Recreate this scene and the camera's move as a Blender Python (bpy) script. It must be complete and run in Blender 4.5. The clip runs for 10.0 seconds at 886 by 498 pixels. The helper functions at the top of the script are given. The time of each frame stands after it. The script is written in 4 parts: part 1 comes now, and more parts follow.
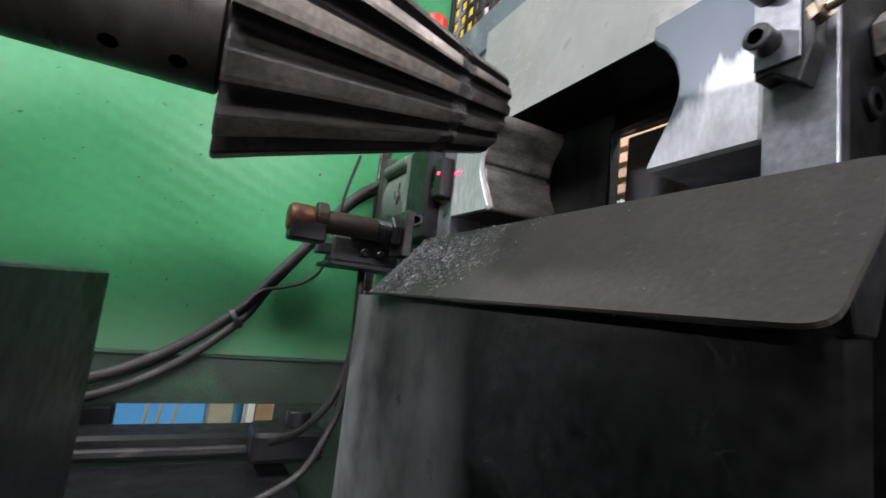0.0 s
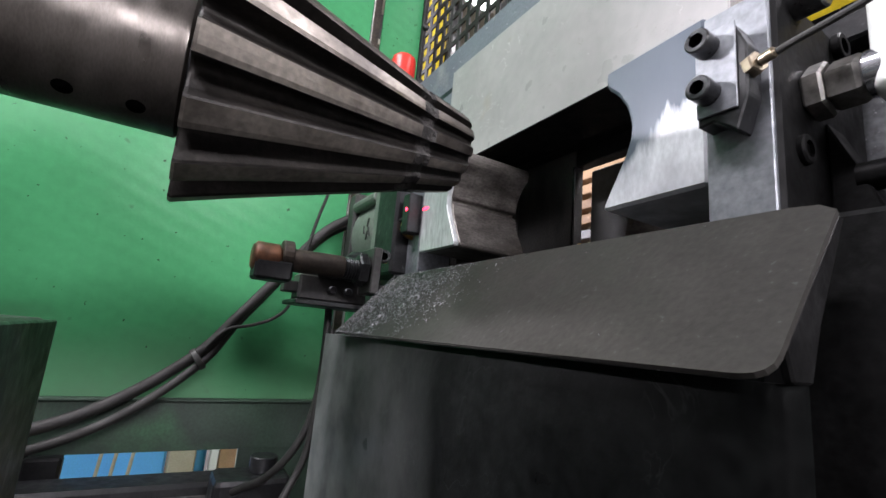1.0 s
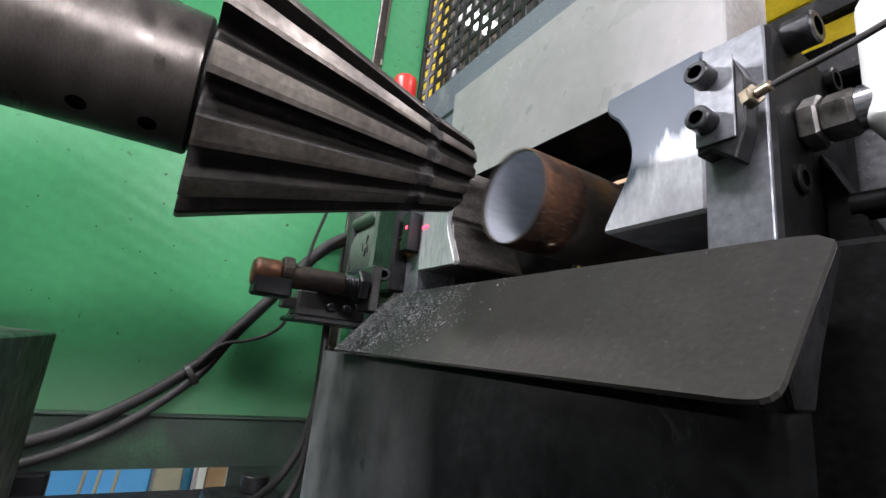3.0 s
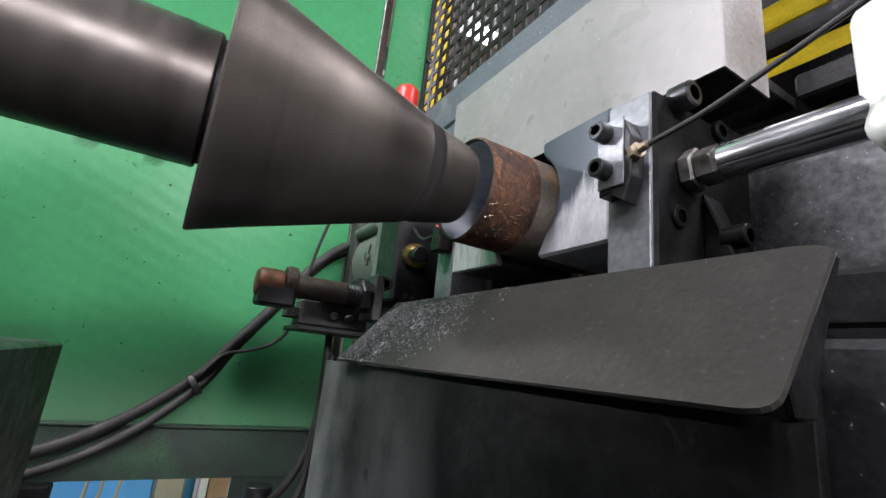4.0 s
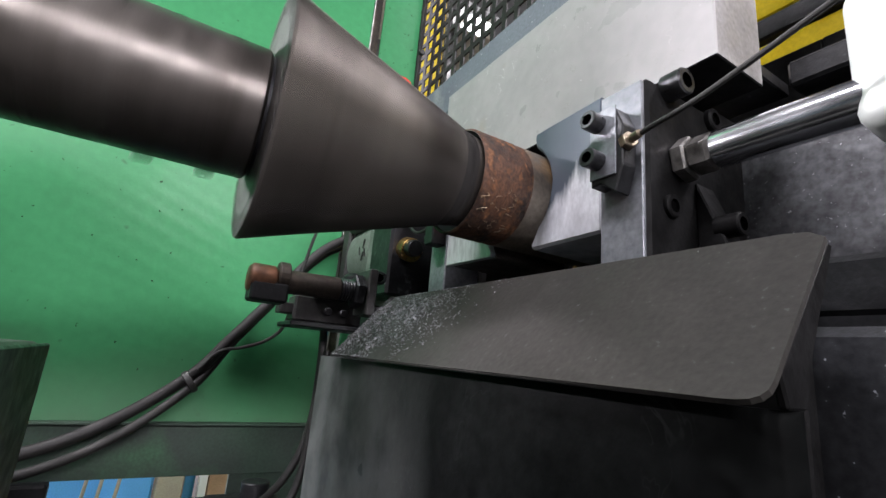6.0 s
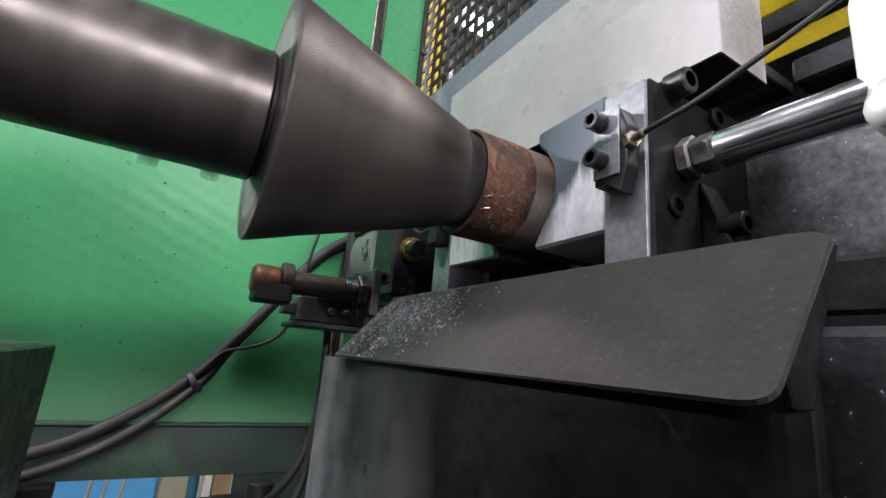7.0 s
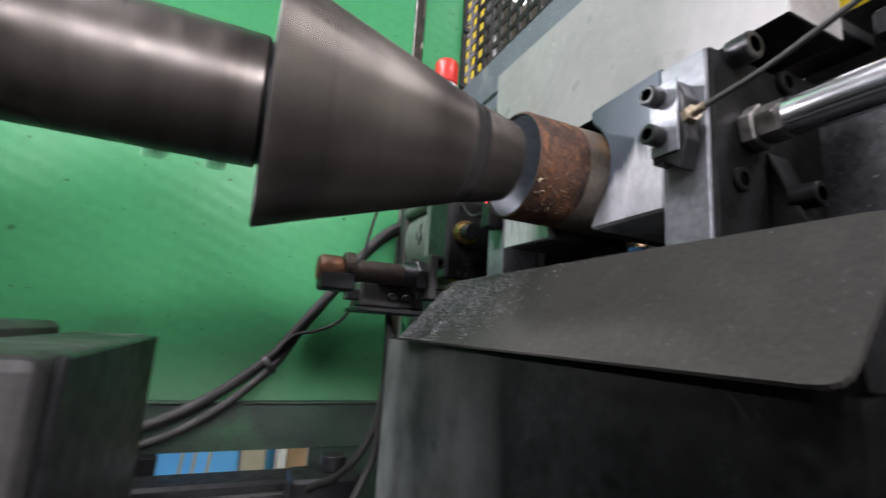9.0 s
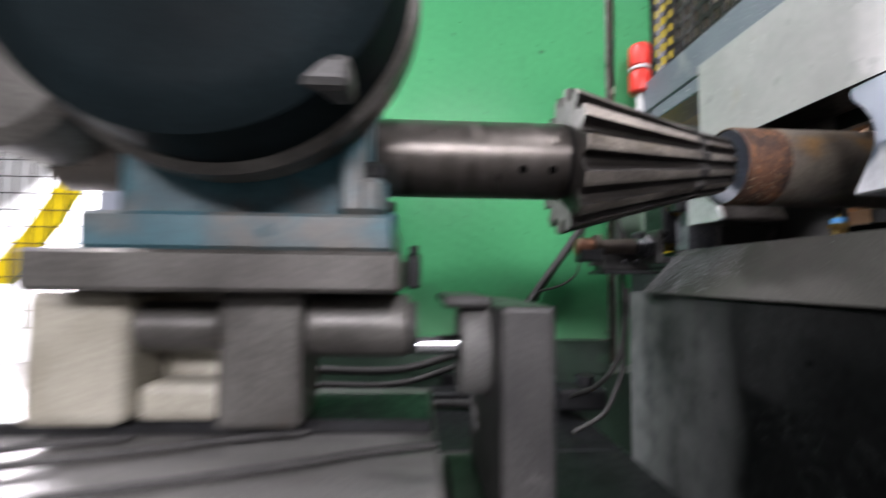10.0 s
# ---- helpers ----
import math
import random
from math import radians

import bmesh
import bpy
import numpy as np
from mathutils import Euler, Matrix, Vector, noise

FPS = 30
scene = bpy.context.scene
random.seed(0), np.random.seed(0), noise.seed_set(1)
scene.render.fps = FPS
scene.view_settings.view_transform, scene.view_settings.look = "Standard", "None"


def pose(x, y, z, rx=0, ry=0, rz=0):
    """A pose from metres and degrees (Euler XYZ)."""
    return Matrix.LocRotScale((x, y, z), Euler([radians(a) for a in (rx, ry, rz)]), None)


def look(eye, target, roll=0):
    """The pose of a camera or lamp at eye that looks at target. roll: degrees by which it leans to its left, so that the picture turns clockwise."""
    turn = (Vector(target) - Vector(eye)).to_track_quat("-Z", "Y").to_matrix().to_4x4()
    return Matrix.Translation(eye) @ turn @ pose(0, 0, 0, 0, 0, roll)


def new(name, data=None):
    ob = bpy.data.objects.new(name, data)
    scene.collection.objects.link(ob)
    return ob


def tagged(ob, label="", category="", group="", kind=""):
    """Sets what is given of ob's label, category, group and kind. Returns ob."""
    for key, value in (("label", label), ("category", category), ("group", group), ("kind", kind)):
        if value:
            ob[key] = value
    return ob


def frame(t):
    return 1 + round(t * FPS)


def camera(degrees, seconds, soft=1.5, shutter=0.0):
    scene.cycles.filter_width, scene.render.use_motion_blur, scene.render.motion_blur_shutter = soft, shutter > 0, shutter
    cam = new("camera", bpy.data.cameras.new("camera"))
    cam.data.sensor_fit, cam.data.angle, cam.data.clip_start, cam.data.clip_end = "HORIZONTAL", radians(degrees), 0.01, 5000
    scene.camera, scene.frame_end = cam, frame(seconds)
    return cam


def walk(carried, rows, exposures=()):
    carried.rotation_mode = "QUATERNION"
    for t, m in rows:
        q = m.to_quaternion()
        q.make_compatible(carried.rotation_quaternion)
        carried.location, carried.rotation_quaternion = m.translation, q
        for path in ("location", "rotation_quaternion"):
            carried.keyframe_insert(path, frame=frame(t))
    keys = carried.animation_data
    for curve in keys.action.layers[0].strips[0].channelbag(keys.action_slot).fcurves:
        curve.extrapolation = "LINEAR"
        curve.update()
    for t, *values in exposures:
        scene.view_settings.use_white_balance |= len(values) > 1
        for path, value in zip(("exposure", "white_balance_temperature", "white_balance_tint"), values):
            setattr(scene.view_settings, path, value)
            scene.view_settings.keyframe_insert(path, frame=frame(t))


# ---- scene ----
cam = camera(87.8, 10.0, soft=1.5, shutter=0.7)
PATH = [  # seconds, place, yaw, pitch, roll
    (0.0, -0.0007, 0.0049, 0.9926, -27.76, 7.24, -6.38),
    (0.5, 0.0035, 0.0047, 0.9948, -30.19, 9.60, -5.50),
    (1.0, 0.0023, 0.0013, 0.9990, -30.88, 11.19, -5.03),
    (1.5, 0.0010, -0.0008, 0.9985, -31.83, 12.24, -5.43),
    (2.0, 0.0003, -0.0009, 0.9992, -32.04, 12.95, -5.61),
    (2.5, -0.0013, 0.0014, 0.9993, -31.92, 13.07, -5.89),
    (4.0, -0.0041, -0.0006, 0.9995, -31.41, 14.48, -5.82),
    (4.5, -0.0042, -0.0011, 0.9996, -31.42, 14.60, -5.85),
    (5.0, -0.0015, 0.0000, 0.9998, -31.52, 13.90, -5.34),
    (5.5, 0.0000, 0.0000, 1.0000, -31.69, 13.75, -5.02),
    (7.0, -0.0006, 0.0002, 1.0005, -31.19, 13.62, -4.81),
    (7.5, -0.0015, -0.0002, 1.0000, -30.99, 13.74, -5.03),
    (8.0, -0.0021, -0.0010, 0.9999, -30.51, 13.36, -5.03),
    (8.5, -0.0025, -0.0010, 0.9988, -29.17, 12.30, -4.85),
    (9.0, -0.0094, -0.0053, 1.0036, -24.67, 10.40, -3.63),
    (9.2, -0.0216, -0.0139, 1.0121, -22.15, 8.92, -3.05),
    (9.3, -0.0335, -0.0278, 1.0149, -21.10, 7.75, -2.70),
    (9.4, -0.0465, -0.0455, 1.0170, -18.30, 7.00, -2.40),
    (9.5, -0.0618, -0.0657, 1.0188, -14.60, 6.10, -2.05),
    (9.6, -0.0785, -0.0864, 1.0197, -12.30, 6.20, -1.75),
    (9.7, -0.0952, -0.1086, 1.0196, -10.40, 6.28, -1.45),
    (9.8, -0.1120, -0.1307, 1.0184, -7.80, 5.65, -1.15),
    (9.9, -0.1288, -0.1531, 1.0150, -5.45, 4.72, -0.85),
    (10.0, -0.1455, -0.1757, 1.0110, -3.10, 3.65, -0.60),
]
walk(cam, [(t, pose(x, y, z, 90 + p, r, w)) for t, x, y, z, w, p, r in PATH],
     exposures=[(t, e, 6390, 16.5) for t, e in ((0.0, 0.18), (2.0, 0.12), (4.0, 0.09), (8.5, 0.11), (9.3, 0.16), (10.0, 0.20))])

# ---- light: a closed workshop with strip lamps under its ceiling ----
world = bpy.data.worlds.new("hall_air")
scene.world = world
world.use_nodes = True
world.node_tree.nodes["Background"].inputs["Color"].default_value = (0.90, 0.93, 1.0, 1)
world.node_tree.nodes["Background"].inputs["Strength"].default_value = 0.042


def strip_lamp(x, y, z, length, width, watts, target):
    d = bpy.data.lights.new("strip_lamp", "AREA")
    d.shape, d.size, d.size_y, d.energy, d.color = "RECTANGLE", length, width, watts, (1.0, 0.975, 1.0)
    ob = new("strip_lamp", d)
    ob.matrix_world = look((x, y, z), target)
    return ob


def lamp_width(size, y):
    """Broad panels stand in the open hall, narrow strips elsewhere."""
    return 0.8 if y < -3 else min(0.28, size * 0.8)


LAMPS = [  # place, length, watts
    (-1.40, -3.70, 2.60, 1.3, 140),
    (0.24, -3.85, 2.65, 1.2, 150),
    (-1.40, 0.10, 3.20, 1.2, 70),
    (1.35, -0.95, 3.25, 0.8, 65),
    (1.389, 2.20, 3.045, 0.16, 6),
    # unseen lamp, added to burn out the background beyond the fence
    (-4.60, 4.20, 2.95, 1.5, 1300),
]
for lx, ly, lz, size, watts in LAMPS:
    strip_lamp(lx, ly, lz, size, lamp_width(size, ly), watts, (0.1 + 0.5 * (lx - 0.1), 0.2 + 0.5 * (ly - 0.2), 0.0))


# ---- materials ----
def mat(name, base, rough=0.5, metal=0.0, dark=None, scale=20.0, stretch=(1, 1, 1), mix=(0.35, 0.7), fine=0.0,
        fine_scale=300.0, bump=0.0, bump_scale=200.0, rough_var=0.1, third=None, third_scale=6.0, third_mix=(0.55, 0.7),
        spec=0.5, detail=6.0):
    """Two-scale procedural surface: base and dark patches, fine grain, relief and uneven gloss."""
    m = bpy.data.materials.new(name)
    m.use_nodes = True
    nt = m.node_tree
    N, L = nt.nodes, nt.links
    bsdf = N["Principled BSDF"]
    co = N.new("ShaderNodeTexCoord")
    mp = N.new("ShaderNodeMapping")
    mp.inputs["Scale"].default_value = stretch
    L.new(co.outputs["Object"], mp.inputs["Vector"])

    def tex(s, d=detail, src=mp):
        n = N.new("ShaderNodeTexNoise")
        n.inputs["Scale"].default_value, n.inputs["Detail"].default_value = s, d
        L.new(src.outputs["Vector"] if src is mp else src.outputs["Object"], n.inputs["Vector"])
        return n.outputs["Fac"]

    def ramp(fac, a, b):
        r = N.new("ShaderNodeMapRange")
        r.inputs["From Min"].default_value, r.inputs["From Max"].default_value = a, b
        L.new(fac, r.inputs["Value"])
        return r.outputs["Result"]

    def blend(fac, a, b, kind="MIX"):
        n = N.new("ShaderNodeMix")
        n.data_type, n.blend_type = "RGBA", kind
        if isinstance(fac, float):
            n.inputs["Factor"].default_value = fac
        else:
            L.new(fac, n.inputs["Factor"])
        for i, v in ((6, a), (7, b)):
            if isinstance(v, tuple):
                n.inputs[i].default_value = (*v, 1)
            else:
                L.new(v, n.inputs[i])
        return n.outputs[2]

    big = tex(scale)
    color = blend(ramp(big, *mix), base, dark if dark else tuple(c * 0.7 for c in base))
    if third:
        color = blend(ramp(tex(third_scale, 8.0), *third_mix), color, third)
    if fine:
        f = tex(fine_scale, 3.0)
        lo = N.new("ShaderNodeMapRange")
        lo.inputs["From Min"].default_value, lo.inputs["From Max"].default_value = 0.3, 0.7
        lo.inputs["To Min"].default_value, lo.inputs["To Max"].default_value = 1 - fine, 1 + fine
        L.new(f, lo.inputs["Value"])
        cc = N.new("ShaderNodeCombineColor")
        for i in range(3):
            L.new(lo.outputs["Result"], cc.inputs[i])
        color = blend(1.0, color, cc.outputs["Color"], "MULTIPLY")
    L.new(color, bsdf.inputs["Base Color"])
    bsdf.inputs["Metallic"].default_value = metal
    rr = N.new("ShaderNodeMapRange")
    rr.inputs["To Min"].default_value = max(0.03, rough - rough_var)
    rr.inputs["To Max"].default_value = min(1.0, rough + rough_var)
    rr.inputs["From Min"].default_value, rr.inputs["From Max"].default_value = 0.3, 0.7
    L.new(tex(scale * 2.3), rr.inputs["Value"])
    L.new(rr.outputs["Result"], bsdf.inputs["Roughness"])
    bsdf.inputs["Specular IOR Level"].default_value = spec
    if bump:
        b = N.new("ShaderNodeBump")
        b.inputs["Strength"].default_value, b.inputs["Distance"].default_value = bump, 0.002
        L.new(tex(bump_scale, 4.0), b.inputs["Height"])
        L.new(b.outputs["Normal"], bsdf.inputs["Normal"])
    return m


def glow(name, color, strength):
    m = bpy.data.materials.new(name)
    m.use_nodes = True
    b = m.node_tree.nodes["Principled BSDF"]
    b.inputs["Base Color"].default_value = (*color, 1)
    b.inputs["Emission Color"].default_value = (*color, 1)
    b.inputs["Emission Strength"].default_value = strength
    return m


GREEN = mat("green_paint", (0.070, 0.335, 0.138), 0.23, dark=(0.062, 0.305, 0.126), scale=4, fine=0.05,
            fine_scale=90, bump=0.07, bump_scale=150, third=(0.045, 0.19, 0.082), third_scale=7, third_mix=(0.62, 0.85), rough_var=0.04, spec=0.07)
GREEN_DIRTY = mat("grimy_green_paint", (0.030, 0.066, 0.040), 0.55, dark=(0.02, 0.028, 0.024), scale=9, fine=0.2,
                  third=(0.040, 0.13, 0.058), third_scale=9, third_mix=(0.60, 0.8), bump=0.15, bump_scale=60)
SHAFT = mat("dark_turned_steel", (0.142, 0.129, 0.117), 0.39, 0.92, dark=(0.098, 0.088, 0.079), scale=14, stretch=(3, 1, 1), mix=(0.38, 0.62),
            fine=0.12, fine_scale=420, bump=0.06, bump_scale=260, third=(0.05, 0.042, 0.036), third_scale=17, third_mix=(0.57, 0.72), rough_var=0.14, detail=8.0)
LAND = mat("worn_tooth_land", (0.285, 0.258, 0.226), 0.44, 0.8, dark=(0.055, 0.047, 0.041), scale=20, fine=0.25, fine_scale=260,
           bump=0.1, bump_scale=300, third=(0.028, 0.024, 0.0215), third_scale=18, third_mix=(0.56, 0.72))
# gullet faces are coloured near-black against the lands
GROOVE = mat("dark_tooth_gullet", (0.026, 0.023, 0.0205), 0.5, 0.5, dark=(0.010, 0.009, 0.008), scale=30, fine=0.3,
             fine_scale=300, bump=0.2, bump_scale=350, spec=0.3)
CLOG = mat("packed_swarf", (0.060, 0.056, 0.053), 0.7, 0.4, dark=(0.012, 0.011, 0.0105), scale=120, fine=0.5, bump=1.0, bump_scale=330)
GUARD = mat("dusty_dark_sheet", (0.030, 0.0283, 0.0250), 0.6, 0.0, dark=(0.0235, 0.0222, 0.0198), scale=12, fine=0.2, fine_scale=420,
            bump=0.08, bump_scale=500, third=(0.036, 0.034, 0.0305), third_scale=30, third_mix=(0.58, 0.78), spec=0.25)
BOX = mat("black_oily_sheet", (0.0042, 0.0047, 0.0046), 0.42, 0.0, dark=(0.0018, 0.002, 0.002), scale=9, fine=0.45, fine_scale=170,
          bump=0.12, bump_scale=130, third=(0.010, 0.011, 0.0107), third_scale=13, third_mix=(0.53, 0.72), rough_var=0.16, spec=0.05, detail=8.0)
COLUMN = mat("speckled_oily_casting", (0.034, 0.036, 0.040), 0.42, 0.1, dark=(0.012, 0.013, 0.014), scale=14, fine=0.4, fine_scale=260, bump=0.2,
             bump_scale=180, third=(0.06, 0.064, 0.07), third_scale=26, third_mix=(0.6, 0.72))
BEAM = mat("grey_painted_steel", (0.45, 0.438, 0.434), 0.36, 0.0, dark=(0.35, 0.342, 0.338), scale=12, fine=0.05, fine_scale=90,
           bump=0.07, bump_scale=45, third=(0.36, 0.32, 0.26), third_scale=19, third_mix=(0.66, 0.80), mix=(0.3, 0.75), rough_var=0.12, detail=9.0)
# sawn end of BEAM, its colour darkened because the lamps overlight that face
SAWN_DARK = mat("darkened_sawn_end", (0.30, 0.29, 0.285), 0.5, 0.1, dark=(0.16, 0.155, 0.15), scale=24, fine=0.2, bump=0.15)
BLUEGREY = mat("blue_grey_paint", (0.20, 0.216, 0.255), 0.45, 0.0, dark=(0.14, 0.153, 0.19), scale=9, fine=0.15, bump=0.08, third=(0.30, 0.31, 0.32), third_scale=14, third_mix=(0.62, 0.78))
# the lamp's reflection on the lower face is put into this pale base
JAW = mat("ground_steel_with_glare", (0.82, 0.84, 0.88), 0.43, 0.15, dark=(0.40, 0.42, 0.46), scale=26, stretch=(1, 1, 0.5),
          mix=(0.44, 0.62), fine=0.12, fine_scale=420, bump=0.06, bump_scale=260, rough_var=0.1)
BAR = mat("machined_steel_bar", (0.265, 0.279, 0.302), 0.42, 0.45, dark=(0.13, 0.138, 0.154), scale=24, fine=0.2, fine_scale=260,
          bump=0.1, bump_scale=330)
VEE = mat("grimy_vee_steel", (0.2, 0.185, 0.17), 0.45, 0.6, dark=(0.07, 0.062, 0.055), scale=34, stretch=(1, 1, 2.2), fine=0.3,
          bump=0.2, bump_scale=200)
BLACK = mat("black_oxide_steel", (0.02, 0.021, 0.023), 0.42, 0.4, dark=(0.010, 0.010, 0.011), scale=40, fine=0.3, bump=0.15,
            bump_scale=250, third=(0.06, 0.062, 0.066), third_scale=75, third_mix=(0.66, 0.74))
NEAR_BLACK = mat("greasy_black_steel", (0.0135, 0.0135, 0.0137), 0.5, 0.1, dark=(0.005, 0.005, 0.005), scale=40, fine=0.3, bump=0.15, spec=0.08)
SCREW = mat("blackened_screw", (0.07, 0.072, 0.076), 0.35, 0.8, dark=(0.03, 0.03, 0.032), scale=120, fine=0.2)
NICKEL = mat("dull_nickel_gland", (0.42, 0.36, 0.27), 0.35, 0.85, dark=(0.2, 0.16, 0.11), scale=90, fine=0.15)
SOCKET = mat("screw_socket_shadow", (0.003, 0.003, 0.003), 0.8, spec=0.0)
NUT = mat("oily_nut", (0.38, 0.37, 0.35), 0.4, 0.8, dark=(0.07, 0.067, 0.06), scale=60, fine=0.2)
CHROME = mat("hard_chrome_rod", (0.72, 0.74, 0.77), 0.17, 1.0, dark=(0.66, 0.68, 0.71), scale=30, rough_var=0.03)
WHITE = mat("pale_cylinder_cap", (0.64, 0.67, 0.64), 0.4, 0.15, dark=(0.5, 0.53, 0.5), scale=20, fine=0.05)
RUST = mat("rusty_pipe_end", (0.098, 0.043, 0.021), 0.75, 0.0, dark=(0.014, 0.009, 0.007), scale=48, stretch=(1.3, 1, 1), mix=(0.42, 0.62), fine=0.45,
           fine_scale=420, bump=0.8, bump_scale=210, third=(0.21, 0.088, 0.033), third_scale=100, third_mix=(0.55, 0.70), detail=9.0)
PIPE = mat("grey_mill_scale_pipe", (0.20, 0.175, 0.14), 0.5, 0.4, dark=(0.10, 0.082, 0.066), scale=28, fine=0.2, bump=0.2,
           third=(0.22, 0.13, 0.055), third_scale=22, third_mix=(0.56, 0.7))
# reamed chamfer, and light reflected inside the bore painted on its first 130 mm
BORE = mat("reamed_bore_lit_in_colour", (0.62, 0.66, 0.72), 0.4, 0.3, dark=(0.45, 0.48, 0.53), scale=20, stretch=(0.3, 1, 1), fine=0.1)
# dark brown for the rim and the bore past 130 mm
BORE_DARK = mat("dark_bore", (0.10, 0.085, 0.072), 0.5, 0.3, dark=(0.05, 0.04, 0.034), scale=30, stretch=(0.3, 1, 1), fine=0.2, bump=0.15)
BRASS = mat("brass_fitting", (0.55, 0.36, 0.12), 0.32, 0.95, dark=(0.3, 0.19, 0.07), scale=80, fine=0.1)
COPPER = mat("copper_bolt_head", (0.25, 0.105, 0.05), 0.5, 0.5, dark=(0.05, 0.03, 0.022), scale=60, fine=0.2, bump=0.1)
OLIVE = mat("grey_green_housing", (0.17, 0.20, 0.17), 0.5, 0.1, dark=(0.11, 0.135, 0.115), scale=26, fine=0.2, bump=0.1)
PLATE = mat("dirty_grey_plate", (0.056, 0.0548, 0.0525), 0.5, 0.2, dark=(0.025, 0.0245, 0.024), scale=16, fine=0.3, bump=0.12, third=(0.12, 0.115, 0.11), third_scale=22, third_mix=(0.64, 0.76))
RUBBER = mat("black_cable_rubber", (0.019, 0.018, 0.0168), 0.6, dark=(0.010, 0.0095, 0.009), scale=30, fine=0.2, bump=0.05)
FACE = mat("pale_ground_plate", (0.56, 0.58, 0.58), 0.4, 0.15, dark=(0.34, 0.37, 0.37), scale=40, stretch=(1, 1, 0.3), fine=0.2, bump=0.05)
DUST = mat("dusty_bed_steel", (0.130, 0.128, 0.122), 0.6, 0.1, dark=(0.085, 0.083, 0.078), scale=9, stretch=(1, 3, 1), fine=0.25, bump=0.15,
           third=(0.03, 0.03, 0.03), third_scale=6, third_mix=(0.6, 0.75))
BOLT = mat("rusty_stud", (0.075, 0.058, 0.045), 0.55, 0.4, dark=(0.03, 0.024, 0.02), scale=50, fine=0.3, bump=0.2)
SLIDE = mat("oily_speckled_plate", (0.15, 0.155, 0.163), 0.4, 0.2, mix=(0.45, 0.62), dark=(0.035, 0.036, 0.039), scale=16, fine=0.35, fine_scale=220, bump=0.15,
            third=(0.34, 0.35, 0.37), third_scale=8, third_mix=(0.52, 0.68), detail=9.0)
CHALK = mat("chalk_marks", (0.03, 0.035, 0.03), 0.8)
RED = mat("red_lamp_plastic", (0.75, 0.045, 0.03), 0.35, dark=(0.6, 0.035, 0.025), scale=15)
YELLOW = mat("yellow_paint", (0.66, 0.50, 0.006), 0.5, dark=(0.54, 0.40, 0.006), scale=12, fine=0.1, spec=0.15)
MESH = mat("dark_punched_steel", (0.028, 0.026, 0.025), 0.55, 0.0, dark=(0.016, 0.015, 0.0145), scale=40, fine=0.2, spec=0.2)
TEAL = mat("teal_machine_enamel", (0.045, 0.12, 0.145), 0.38, dark=(0.03, 0.07, 0.085), scale=14, fine=0.15, bump=0.1, bump_scale=70,
           third=(0.10, 0.095, 0.085), third_scale=13, third_mix=(0.50, 0.66), rough_var=0.12, detail=9.0)
DRUM = mat("dark_teal_cover", (0.009, 0.0145, 0.0165), 0.5, dark=(0.005, 0.008, 0.009), scale=10, fine=0.2, spec=0.03)
GREASE = mat("greasy_slide_steel", (0.110, 0.105, 0.096), 0.42, 0.4, dark=(0.045, 0.042, 0.037), scale=18, fine=0.25, bump=0.12,
             third=(0.12, 0.07, 0.04), third_scale=20, third_mix=(0.64, 0.8))
CREAM = mat("dirty_cream_paint", (0.42, 0.40, 0.33), 0.5, dark=(0.25, 0.23, 0.18), scale=14, fine=0.15, third=(0.12, 0.11, 0.09),
            third_scale=9, third_mix=(0.55, 0.75))
CONCRETE = mat("workshop_concrete", (0.115, 0.112, 0.108), 0.7, dark=(0.07, 0.068, 0.066), scale=3, fine=0.2, bump=0.2, bump_scale=60)
HALL = mat("hall_sheeting", (0.26, 0.26, 0.26), 0.7, dark=(0.17, 0.17, 0.17), scale=1.5, fine=0.05)
BLUE = mat("blue_cabinet_paint", (0.13, 0.44, 0.88), 0.5, dark=(0.10, 0.38, 0.8), scale=8, fine=0.1)
BROWN = mat("cardboard_brown", (0.34, 0.22, 0.13), 0.8, dark=(0.25, 0.16, 0.09), scale=14, fine=0.15)
WOOD = mat("dark_stained_board", (0.20, 0.115, 0.055), 0.7, dark=(0.11, 0.06, 0.03), scale=14, stretch=(1, 0.2, 1), fine=0.2)
BEIGE = mat("beige_post_paint", (0.38, 0.35, 0.28), 0.6, dark=(0.3, 0.27, 0.21), scale=14, fine=0.15)
PALE = mat("pale_sheet", (0.72, 0.73, 0.72), 0.6, dark=(0.6, 0.61, 0.6), scale=6, fine=0.05)
SWARF = mat("bright_steel_chips", (0.40, 0.41, 0.43), 0.5, 0.6, dark=(0.12, 0.12, 0.125), scale=300)
CURL = mat("golden_swarf", (0.55, 0.46, 0.32), 0.35, 0.8, dark=(0.3, 0.22, 0.14), scale=200)
LASER = glow("red_laser_spot", (1.0, 0.03, 0.07), 7.0)
TUBE = glow("lamp_diffuser", (0.97, 1.0, 0.99), 5.0)



